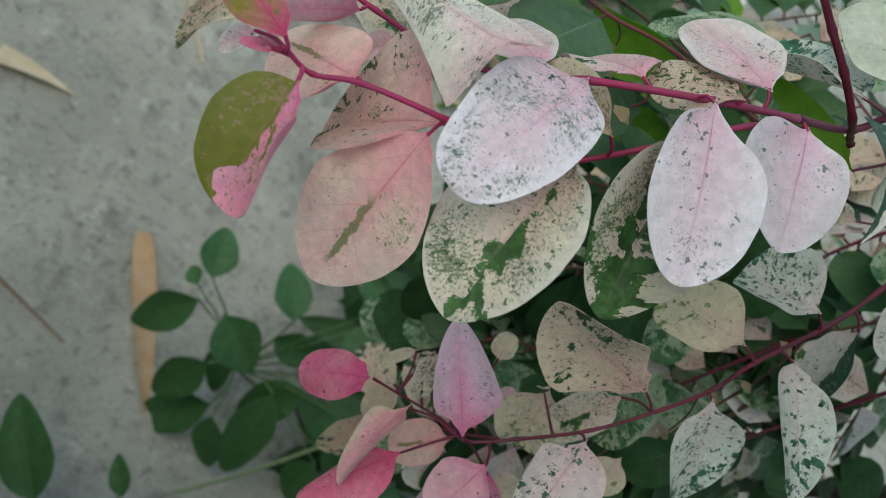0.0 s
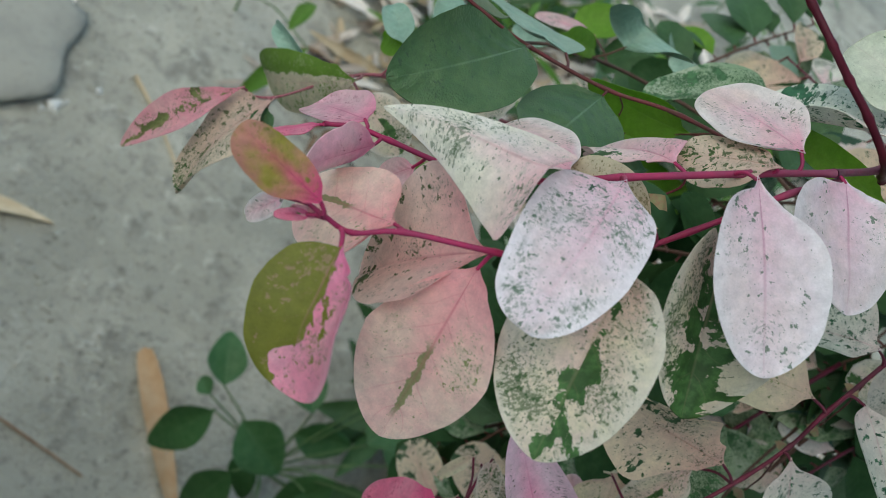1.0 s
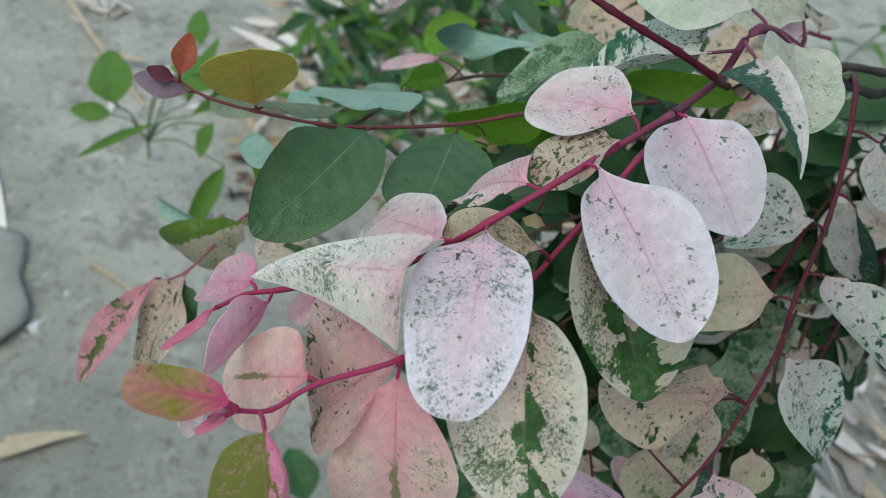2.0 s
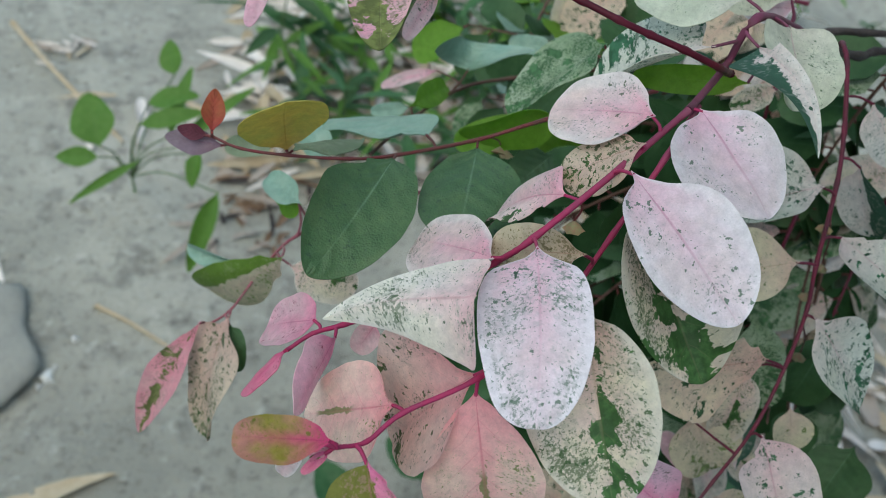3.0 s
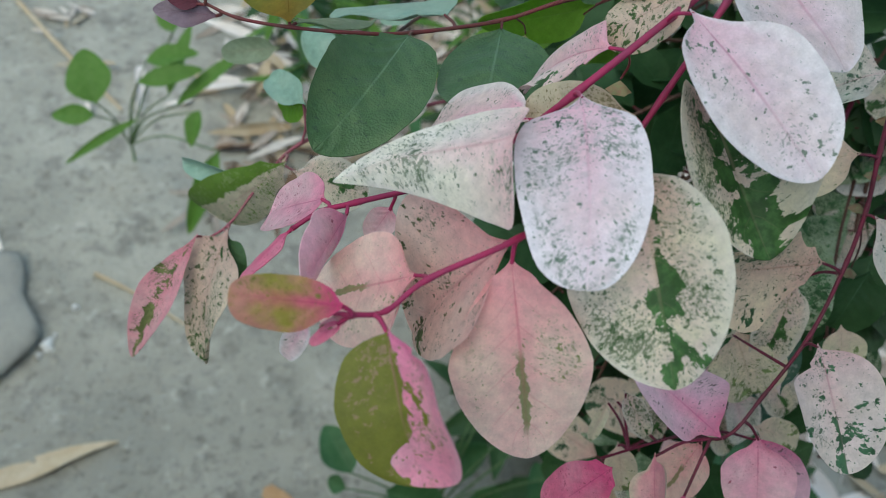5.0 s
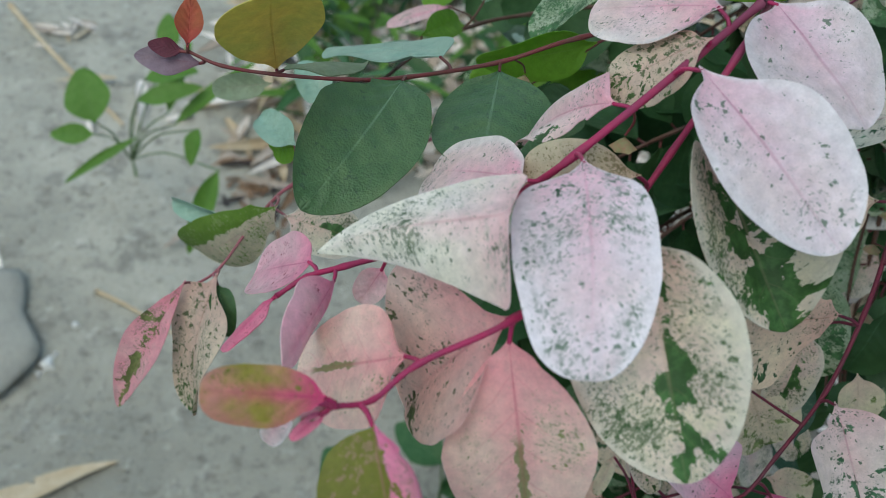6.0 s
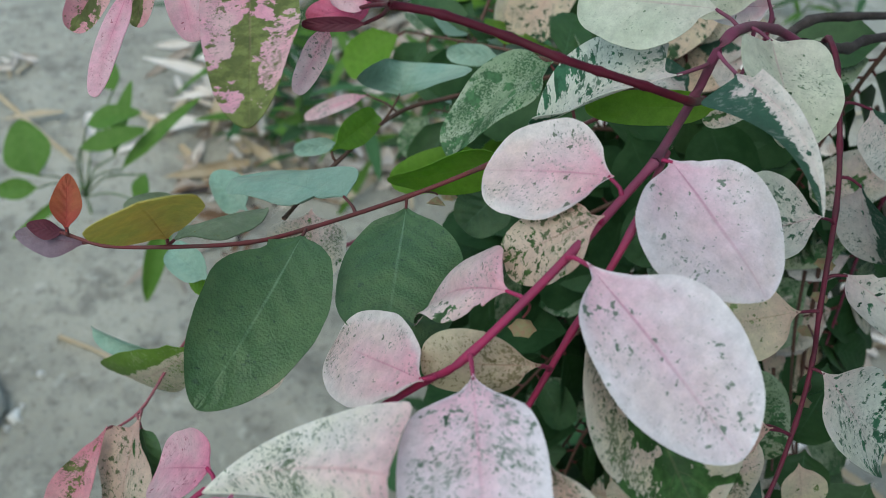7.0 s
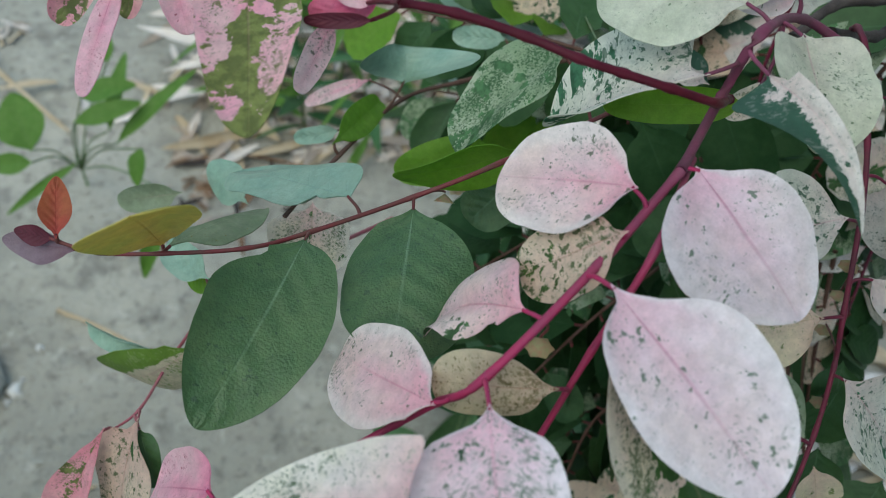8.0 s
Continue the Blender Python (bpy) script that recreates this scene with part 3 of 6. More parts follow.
def kind_label(kind):
    return {"speck": "white leaf speckled with green", "white": "white leaf flushed pink at its midrib", "pale": "pale pink leaf with green specks", "rose": "dusky rose leaf", "patch": "cream leaf with dark green patches", "patchdark": "cream leaf with large dark green patches",
            "green": "plain dark green leaf", "yellow": "young yellow-olive leaf", "teal": "blue-green glossy leaf", "lime": "backlit lime-green leaf", "hotpink": "young hot-pink leaf", "pink": "young pink leaf",
            "olivepink": "leaf half olive and half pink", "redgreen": "young leaf turning from olive to crimson", "cream": "cream leaf with green flecks", "dkvar": "dark green leaf with pale mottling",
            "half": "white leaf with a green half", "butter": "pale butter-yellow leaf", "mauvepink": "young mauve-pink leaf with specks", "blush": "white leaf blushed pink with green flecks", "matte": "matte dark green leaf with a pale midrib", "halfturn": "white leaf with a green half", "redbud": "small red opening leaf", "mauve": "dull mauve young leaf"}.get(kind, "")



# ---- sprays of leaves inside the bush, and weeds ----
def spray_leaf_mesh(kind, seed):
    bm = bmesh.new()
    blade(bm, 0.031, 0.0205, wide=0.47, full=0.5, fold=0.14, bend=0.12, wave=0.08, seed=seed, nu=6, nv=8)
    tube(bm, [Vector((0, -0.003, 0)), Vector((0, 0.001, 0))], 0.0006, 0.0005, 5, mat=1)
    return mesh_from("leaf", bm, M_LEAF[kind], M_STEM_RED)


def flower(on, place, down):
    """A tiny yellow-red calyx like a star, hanging on its thread from a stem."""
    place, down = Vector(place), Vector(down).normalized()
    near = min(STEM_LINES[on.name], key=lambda q: (q - place).length)
    side = down.orthogonal().normalized()
    other = down.cross(side)
    bm = bmesh.new()
    tube(bm, smooth_line([near, near * 0.5 + place * 0.5 + Vector((0.001, 0, 0.0005)), place], 4), 0.0003, 0.0003, 5, mat=1)
    mid = bm.verts.new(place + down * 0.0005)
    rim = []
    for k in range(12):
        a = 2 * math.pi * k / 12
        r = 0.0030 if k % 2 == 0 else 0.0024
        rim.append((bm.verts.new(place + (side * math.cos(a) + other * math.sin(a)) * r * 0.5 + down * 0.0016), bm.verts.new(place + (side * math.cos(a) + other * math.sin(a)) * r + down * 0.0030)))
    for k in range(12):
        (a, c), (b, d) = rim[k], rim[(k + 1) % 12]
        bm.faces.new((mid, a, b))
        bm.faces.new((a, c, d, b))
    bmesh.ops.solidify(bm, geom=[f for f in bm.faces if f.material_index == 0], thickness=0.0002)
    ob = new("flower", mesh_from("flower", bm, M_FLOWER, M_STEM_RED))
    ob.parent = on
    return tagged(ob, "tiny yellow-green star-shaped flower on a red thread")


M_FLOWER = plain_material("flower_green", (0.42, 0.42, 0.22), (0.50, 0.30, 0.20), 700, 0.6, 0.2, 0.0002)
SPRAY_MIX = {"deep": ("green", "darkgreen", "darkgreen", "green", "darkgreen", "dkvar"), "mixgreen": ("green", "teal", "weed", "green", "dkvar", "darkgreen", "lime"), "mixvar": ("patch", "green", "half", "beige", "darkgreen", "dkvar", "cream")}
SPRAY_MESH = {k: [spray_leaf_mesh(k, 30 + j) for j in range(3)] for k in sorted({k for some in SPRAY_MIX.values() for k in some})}


def spray(points, mix, seed):
    """A twig with leaves in two ranks, one to each side in turn."""
    r = random.Random(seed)
    line = smooth_line(points, 8)
    bm = bmesh.new()
    tube(bm, line, 0.0011, 0.0005, 6)
    twig = part("twig", bm, M_STEM_BROWN if mix != "mixvar" else M_STEM_PURPLE, bush, "thin inner twig")
    kinds = SPRAY_MIX[mix]
    for k in range(1, len(line)):
        p, along = line[k], (line[k] - line[k - 1]).normalized()
        up = Vector((r.uniform(-0.35, 0.35), -0.5 + r.uniform(-0.3, 0.3), 1)).normalized()
        out = along.cross(up).normalized() * (1 if k % 2 else -1)
        y = (out + along * r.uniform(0.1, 0.6) - up * r.uniform(0.0, 0.6)).normalized()
        x = y.cross(up).normalized()
        m = Matrix((x, y, x.cross(y))).transposed().to_4x4()
        m.translation = p + y * 0.003
        ob = new("leaf", r.choice(SPRAY_MESH[r.choice(kinds)]))
        ob.parent = twig
        ob.matrix_world = m @ Matrix.Scale(r.uniform(0.75, 1.35), 4)


def weed(root, label):
    bm = bmesh.new()
    tube(bm, [Vector(root) - Vector((0, 0, 0.01)), Vector(root) + Vector((0.002, 0.001, 0.05))], 0.0025, 0.002, 6)
    ob = new("weed_plant", mesh_from("weed_plant", bm, M_WEED))
    ob["root"] = root
    return tagged(ob, label, "weed")


M_WEED = plain_material("weed_stalk", (0.10, 0.18, 0.07), (0.14, 0.22, 0.09), 80, 0.6, 0.2, 0.0004)


def weed_leaf(plant, base, tip, width, kind="weed"):
    """A broad leaf on its own stalk from the root of the weed."""
    _count[0] += 1
    base, tip, root = Vector(base), Vector(tip), Vector(plant["root"])
    y = (tip - base).normalized()
    up = Vector((-0.15 + 0.35 * math.sin(_count[0] * 2.1), -0.45 + 0.3 * math.cos(_count[0] * 1.3), 1)).normalized()
    x = y.cross(up).normalized()
    m = Matrix((x, y, x.cross(y))).transposed().to_4x4()
    m.translation = base
    bm = bmesh.new()
    blade(bm, (tip - base).length * 1.1, width * 0.8, wide=0.42, full=0.56, fold=0.22, bend=0.16, wave=0.08, seed=_count[0], nu=8, nv=14, blunt=0.66, neck=0.1)
    a = m.inverted() @ (root + Vector((0, 0, 0.04)))
    tube(bm, smooth_line([a, a * 0.5 + m.to_3x3().inverted() @ Vector((0, 0, 0.02)), Vector((0, 0.002, 0))], 5), 0.0016, 0.001, 6, mat=1)
    ob = new("leaf", mesh_from("leaf", bm, M_LEAF[kind], M_WEED))
    ob.parent = plant
    ob.matrix_world = m



def weed_stalk(plant, points, r):
    """A long pale runner of a weed, lying over its leaves."""
    bm = bmesh.new()
    tube(bm, smooth_line(points, 6), r, r * 0.7, 6, 0.2)
    return part("runner", bm, M_RUNNER, plant, "pale green runner")


M_RUNNER = plain_material("weed_runner", (0.22, 0.31, 0.16), (0.28, 0.36, 0.20), 60, 0.6, 0.2, 0.0004)

# stems of the bush, each with its leaves
M = stem('stem', [(0.1487, 0.2215, 0.8862), (0.1309, 0.2200, 0.8950), (0.0958, 0.1824, 0.9179), (0.0925, 0.1796, 0.9030), (0.0764, 0.1561, 0.9039)], 0.0013, 0.001, M_STEM_MAIN, "mauve-purple main stem")
A1 = stem('stem', [(0.0764, 0.1561, 0.9039), (0.0593, 0.1389, 0.8991), (0.0368, 0.1205, 0.8870), (0.0299, 0.1215, 0.8752), (0.0223, 0.1210, 0.8659), (0.0113, 0.1182, 0.8582), (-0.0069, 0.1102, 0.8570), (-0.0144, 0.1071, 0.8562), (-0.0202, 0.1026, 0.8545)], 0.00095, 0.00055, M_STEM_PINK, "slender magenta-pink stem")
A2 = stem('stem', [(0.0816, 0.1622, 0.9011), (0.0678, 0.1385, 0.9022), (0.0587, 0.1275, 0.8839), (0.0451, 0.1100, 0.8689), (0.0246, 0.0848, 0.8803), (0.0087, 0.0773, 0.8751), (0.0016, 0.0716, 0.8718), (-0.0044, 0.0691, 0.8733)], 0.0008, 0.0005, M_STEM_PINK, "slender magenta-pink side stem")
S = stem('stem', [(0.1580, 0.2335, 0.8830), (0.1535, 0.2265, 0.8885), (0.1519, 0.2154, 0.8875), (0.1521, 0.1960, 0.8739), (0.1503, 0.1810, 0.8637), (0.1414, 0.1548, 0.8511), (0.1425, 0.1466, 0.8391), (0.1364, 0.1319, 0.8299), (0.1272, 0.1145, 0.8167), (0.1160, 0.1006, 0.8023), (0.1072, 0.0920, 0.7913), (0.1042, 0.1020, 0.7695), (0.0777, 0.0940, 0.7653)], 0.0009, 0.00045, M_STEM_PURPLE, "thin purple-red drooping stem")
G = stem('stem', [(-0.0512, 0.1643, 0.8668), (-0.0428, 0.1627, 0.8649), (-0.0295, 0.1640, 0.8632), (-0.0114, 0.1661, 0.8627), (0.0026, 0.1729, 0.8602), (0.0287, 0.1852, 0.8599), (0.0505, 0.1907, 0.8675), (0.0961, 0.2236, 0.8607)], 0.00042, 0.0007, M_STEM_RED, "thin dark red twig")
H = stem('stem', [(-0.0624, 0.1579, 0.7740), (-0.0527, 0.1636, 0.7788), (-0.0427, 0.1763, 0.7895), (-0.0305, 0.1882, 0.7984), (-0.0049, 0.2092, 0.7958), (0.0279, 0.2312, 0.7925)], 0.0004, 0.0008, M_STEM_PINKDULL, "thin dull pink twig")
T1 = stem('stem', [(0.0972, 0.1832, 0.8988), (0.0946, 0.1808, 0.9006), (0.0870, 0.1717, 0.9077), (0.0744, 0.1696, 0.9130), (0.0640, 0.1702, 0.9157), (0.0548, 0.1705, 0.9184), (0.0447, 0.1734, 0.9205), (0.0313, 0.1751, 0.9236), (0.0209, 0.1747, 0.9255)], 0.001, 0.0009, M_STEM_WINE, "wine-red upright stem")
K = stem('stem', [(-0.0059, 0.1949, 0.8385), (0.0089, 0.2223, 0.8352), (0.0312, 0.2697, 0.8160), (0.0525, 0.2771, 0.8188), (0.0882, 0.2885, 0.8206), (0.1420, 0.3051, 0.8165)], 0.0006, 0.001, M_STEM_BROWN, "brown woody twig")
stem('stem', [(0.1500, 0.2450, 0.8700), (0.1675, 0.2585, 0.8735), (0.1842, 0.2630, 0.8733), (0.2054, 0.2664, 0.8728)], 0.0018, 0.0014, M_BARK, "dark grey woody branch")
stem('stem', [(0.1476, 0.2281, 0.8848), (0.1710, 0.2384, 0.8774), (0.1798, 0.2441, 0.8768), (0.2001, 0.2531, 0.8743)], 0.0018, 0.0014, M_BARK, "dark grey woody branch")
stem('stem', [(0.1985, 0.2200, 0.7833), (0.2004, 0.2034, 0.7575), (0.2058, 0.1775, 0.7248), (0.2174, 0.1532, 0.6944)], 0.0007, 0.0005, M_STEM_BROWN, "thin dark inner twig")
stem('stem', [(0.1652, 0.1726, 0.7879), (0.1660, 0.1584, 0.7760), (0.1657, 0.1441, 0.7640)], 0.0006, 0.0004, M_STEM_BROWN, "thin dark inner twig")
leaf(A1, 'speck', (0.0360, 0.1130, 0.8930), (0.0349, 0.0712, 0.8926), (-0.4156, 0.0012, 0.9095), 0.0246, wide=0.434, full=0.330, blunt=0.441, neck=0.135, waist=0.559, skew=0.102, slant=-0.181, bend=0.203, fold=-0.028, cup=-0.005, twist=0.423)
leaf(A1, 'white', (0.0565, 0.1291, 0.9049), (0.0797, 0.0947, 0.8977), (-0.2253, -0.3407, 0.9128), 0.0264, wide=0.515, full=0.471, blunt=0.579, neck=0.157, waist=0.334, skew=-0.091, slant=-0.333, bend=0.112, fold=-0.018, cup=0.013, twist=0.067)
leaf(A1, 'white', (0.0798, 0.1573, 0.9042), (0.0943, 0.1262, 0.8998), (-0.2445, -0.2491, 0.9371), 0.0326, wide=0.592, full=0.548, blunt=0.647, neck=0.113, waist=0.271, skew=0.249, slant=-0.311, bend=0.080, fold=0.100, cup=0.050, twist=0.350)
leaf(A1, 'pale', (0.0662, 0.1506, 0.9051), (0.0419, 0.1635, 0.8954), (-0.4293, -0.1329, 0.8933), 0.0254, wide=0.513, full=0.468, blunt=0.477, neck=0.127, waist=0.410, skew=0.032, slant=0.003, bend=0.103, fold=-0.113, cup=0.096, twist=-0.078)
leaf(A2, 'rose', (0.0243, 0.0840, 0.8756), (0.0328, 0.0527, 0.8498), (-0.2003, -0.6566, 0.7271), 0.0277, wide=0.503, full=0.665, blunt=0.593, neck=0.089, waist=0.286, skew=0.015, slant=-0.173, bend=0.188, fold=0.004, cup=0.031, twist=0.078)
leaf(A1, 'cream', (0.0205, 0.0932, 0.8982), (-0.0014, 0.1078, 0.8694), (-0.7816, 0.0525, 0.6216), 0.0251, wide=0.200, full=0.534, blunt=0.950, neck=0.065, waist=0.416, skew=-0.046, slant=0.554, bend=-0.340, fold=-0.581, cup=-0.104, twist=0.714)
leaf(A2, 'patch', (0.0475, 0.1013, 0.8889), (0.0498, 0.0593, 0.8769), (-0.6504, -0.2400, 0.7207), 0.0305, wide=0.516, full=0.513, blunt=0.541, neck=0.169, waist=0.344, skew=0.106, slant=0.189, bend=0.228, fold=0.257, cup=0.014, twist=0.115)
leaf(A2, 'patchdark', (0.0662, 0.1313, 0.8868), (0.0768, 0.0908, 0.8807), (0.0777, -0.1297, 0.9885), 0.0294, wide=0.510, full=0.455, blunt=0.524, neck=0.162, waist=0.352, skew=-0.001, slant=-0.160, bend=0.247, fold=0.406, cup=0.354, twist=-0.512)
leaf(S, 'fleck', (0.1425, 0.1757, 0.8666), (0.1210, 0.1805, 0.8503), (-0.6168, -0.1595, 0.7708), 0.0275, wide=0.445, full=0.477, blunt=0.391, neck=0.152, waist=0.396, skew=-0.039, slant=-0.278, bend=0.177, fold=0.035, cup=0.349, twist=-0.097)
leaf(S, 'butter', (0.1335, 0.1526, 0.8541), (0.1086, 0.1569, 0.8383), (-0.5492, -0.2766, 0.7886), 0.0250, wide=0.470, full=0.531, blunt=0.344, neck=0.151, waist=0.401, skew=0.065, slant=0.176, bend=0.244, fold=0.147, cup=0.029, twist=0.109)
leaf(S, 'beige', (0.1285, 0.1301, 0.8311), (0.0882, 0.1187, 0.8302), (0.2383, -0.8762, 0.4189), 0.0345, wide=0.498, full=0.761, blunt=0.472, neck=0.130, waist=0.350, skew=-0.004, slant=0.250, bend=0.134, fold=0.143, cup=0.143, twist=0.345)
leaf(S, 'fleck', (0.1433, 0.1427, 0.8396), (0.1717, 0.1231, 0.8198), (0.0720, -0.6557, 0.7516), 0.0280, wide=0.411, full=0.504, blunt=0.573, neck=0.147, waist=0.350, skew=0.066, slant=0.083, bend=0.186, fold=0.182, cup=0.064, twist=0.602)
leaf(S, 'blush', (0.1269, 0.1100, 0.8185), (0.1297, 0.0752, 0.8126), (-0.3312, -0.1835, 0.9255), 0.0226, wide=0.422, full=0.514, blunt=0.472, neck=0.164, waist=0.343, skew=-0.025, slant=0.529, bend=0.180, fold=0.206, cup=0.175, twist=0.036)
leaf(S, 'mauvepink', (0.1057, 0.0907, 0.7927), (0.0729, 0.1014, 0.8153), (0.3358, -0.5649, 0.7537), 0.0199, wide=0.417, full=0.647, blunt=0.620, neck=0.175, waist=0.355, skew=0.095, slant=-0.297, bend=0.096, fold=0.225, cup=0.158, twist=0.323)
leaf(S, 'mauvepink', (0.1314, 0.1044, 0.7687), (0.1282, 0.0737, 0.7587), (-0.1213, -0.2985, 0.9467), 0.0247, wide=0.447, full=0.483, blunt=0.395, neck=0.155, waist=0.340, skew=0.047, slant=0.794, bend=0.142, fold=0.316, cup=0.279, twist=-0.072)
leaf(S, 'hotpink', (0.0699, 0.0784, 0.7952), (0.0549, 0.0718, 0.7705), (-0.6401, -0.5513, 0.5350), 0.0154, wide=0.494, full=0.537, blunt=0.350, neck=0.089, waist=0.538, skew=0.018, slant=-0.025, bend=0.141, fold=-0.074, cup=-0.214, twist=0.068)
leaf(S, 'pinkcream', (0.0883, 0.0891, 0.7836), (0.0876, 0.0599, 0.7683), (-0.6944, -0.3218, 0.6436), 0.0132, wide=0.381, full=0.410, blunt=0.417, neck=0.153, waist=0.326, skew=-0.116, slant=0.353, bend=0.160, fold=0.134, cup=0.203, twist=-0.570)
leaf(S, 'hotpink', (0.0992, 0.0804, 0.7761), (0.0875, 0.0507, 0.7565), (-0.7786, -0.1028, 0.6190), 0.0202, wide=0.453, full=0.478, blunt=0.386, neck=0.153, waist=0.355, skew=0.023, slant=0.339, bend=0.097, fold=0.109, cup=-0.286, twist=-0.096)
leaf(S, 'pink', (0.1185, 0.0937, 0.7909), (0.1203, 0.0732, 0.7755), (-0.4353, -0.5649, 0.7011), 0.0206)
leaf(S, 'fleck', (0.1485, 0.1632, 0.8574), (0.1757, 0.1301, 0.8563), (-0.3932, -0.3505, 0.8501), 0.0185, wide=0.519, full=0.426, blunt=0.614, neck=0.126, waist=0.430, skew=0.096, slant=-0.554, bend=0.137, fold=0.293, cup=0.181, twist=0.316)
leaf(S, 'halfturn', (0.1595, 0.1885, 0.8670), (0.1669, 0.1739, 0.8460), (-0.9439, -0.3072, -0.1213), 0.0199, wide=0.45, full=0.50, bend=0.151, fold=0.164)
leaf(S, 'halfturn', (0.1618, 0.2059, 0.8809), (0.1733, 0.1887, 0.8680), (-0.5473, -0.7046, 0.4516), 0.0146)
leaf(M, 'snow', (0.1087, 0.1878, 0.9139), (0.1091, 0.1610, 0.9091), (-0.0499, -0.1751, 0.9833), 0.0251, wide=0.451, full=0.336, blunt=0.305, neck=0.133, waist=0.349, skew=0.099, slant=0.165, bend=0.205, fold=0.399, cup=0.013, twist=0.376)
leaf(M, 'half', (0.0940, 0.1723, 0.9155), (0.1008, 0.1404, 0.9247), (-0.9175, -0.0821, 0.3892), 0.0126, wide=0.200, full=0.504, blunt=0.900, neck=0.142, waist=0.330, skew=0.450, slant=-0.478, bend=0.488, fold=0.614, cup=0.078, twist=1.000)
leaf(M, 'fleck', (0.0853, 0.1763, 0.9113), (0.0577, 0.1975, 0.8823), (-0.3059, 0.6066, 0.7338), 0.0317, wide=0.311, full=0.438, blunt=0.540, neck=0.175, waist=0.323, skew=0.223, slant=0.121, bend=0.160, fold=0.300, cup=0.100, twist=0.491)
leaf(G, 'dkvar', (0.0729, 0.2272, 0.8751), (0.0379, 0.2147, 0.8552), (-0.4826, -0.0392, 0.8749), 0.0285, wide=0.404, full=0.350, blunt=0.393, neck=0.124, waist=0.358, skew=0.137, slant=-0.385, bend=0.228, fold=0.367, cup=-0.143, twist=-0.281)
leaf(M, 'snow', (0.0963, 0.1916, 0.9179), (0.0667, 0.2044, 0.9125), (-0.3555, -0.4853, 0.7988), 0.0234, wide=0.45, full=0.50, bend=0.107, fold=0.138)
leaf(G, 'matte', (0.0023, 0.1705, 0.8615), (-0.0153, 0.1229, 0.8622), (0.0038, 0.0131, 0.9999), 0.0282, wide=0.499, full=0.467, blunt=0.621, neck=0.128, waist=0.470, skew=-0.010, slant=0.615, bend=0.097, fold=0.077, cup=0.027, twist=0.645)
leaf(G, 'matte', (0.0287, 0.1823, 0.8595), (0.0220, 0.1391, 0.8587), (-0.1369, 0.0024, 0.9906), 0.0319, wide=0.471, full=0.477, blunt=0.408, neck=0.126, waist=0.450, skew=-0.078, slant=-0.157, bend=0.022, fold=0.253, cup=-0.234, twist=0.130)
leaf(G, 'yellow', (-0.0303, 0.1674, 0.8615), (-0.0293, 0.1537, 0.8981), (0.3349, -0.8801, -0.3367), 0.0245, wide=0.599, full=0.666, blunt=0.413, neck=0.201, waist=0.319, skew=-0.073, slant=-0.060, bend=-0.152, fold=0.118, cup=-0.063, twist=-0.087)
leaf(G, 'redbud', (-0.0511, 0.1640, 0.8682), (-0.0519, 0.1760, 0.8758), (0.2200, -0.5150, 0.8285), 0.0066, blunt=0.68, full=0.58, wide=0.45)
leaf(G, 'darkred', (-0.0529, 0.1665, 0.8647), (-0.0632, 0.1688, 0.8645), (-0.1695, -0.6948, 0.6989), 0.0046, blunt=0.65, full=0.6)
leaf(G, 'mauve', (-0.0478, 0.1648, 0.8631), (-0.0685, 0.1691, 0.8601), (-0.2398, -0.7044, 0.6681), 0.0080, blunt=0.7, full=0.6, fold=0.3)
leaf(G, 'teal', (0.0128, 0.1853, 0.8590), (-0.0225, 0.2126, 0.8435), (-0.2600, 0.1991, 0.9449), 0.0224, wide=0.395, full=0.330, blunt=0.418, neck=0.136, waist=0.375, skew=0.111, slant=-0.835, bend=0.107, fold=-0.064, cup=-0.031, twist=-0.292)
leaf(G, 'teal', (-0.0230, 0.2305, 0.8001), (-0.0390, 0.2439, 0.8053), (-0.3460, -0.6664, 0.6604), 0.0143, wide=0.413, full=0.490, blunt=0.503, neck=0.191, waist=0.245, skew=0.001, slant=-0.100, bend=0.114, fold=0.123, cup=-0.182, twist=0.091)
leaf(G, 'lime', (0.0625, 0.2371, 0.8272), (0.0272, 0.2311, 0.8168), (-0.0650, -0.7528, 0.6550), 0.0149)
# sheen on the folded lime leaf's upper half, painted as a separate teal leaf
leaf(H, 'teal', (-0.0505, 0.1823, 0.7833), (-0.0817, 0.1938, 0.7729), (-0.4182, -0.8536, 0.3106), 0.0074, wide=0.464, full=0.518, blunt=0.408, neck=0.187, waist=0.323, skew=0.009, slant=-0.155, bend=0.221, fold=0.304, cup=0.271, twist=-0.096)
leaf(H, 'limevar', (-0.0332, 0.1720, 0.8048), (-0.0724, 0.1651, 0.7575), (-0.2067, -0.9288, 0.3075), 0.0240, wide=0.593, full=0.648, blunt=0.303, neck=0.134, waist=0.466, skew=-0.017, slant=-0.207, bend=0.424, fold=0.067, cup=-0.122, twist=0.194)
leaf(H, 'pinkolive', (-0.0619, 0.1572, 0.7797), (-0.0847, 0.1239, 0.7490), (-0.3411, -0.5001, 0.7960), 0.0155, wide=0.502, full=0.732, blunt=0.695, neck=0.177, waist=0.353, skew=0.020, slant=-0.146, bend=0.148, fold=0.242, cup=0.139, twist=0.059)
leaf(H, 'beigegreen', (-0.0511, 0.1585, 0.7838), (-0.0654, 0.1226, 0.7577), (-0.5705, -0.3230, 0.7551), 0.0317, wide=0.358, full=0.458, blunt=0.381, neck=0.159, waist=0.356, skew=-0.050, slant=-0.194, bend=0.264, fold=0.257, cup=-0.065, twist=-0.385)
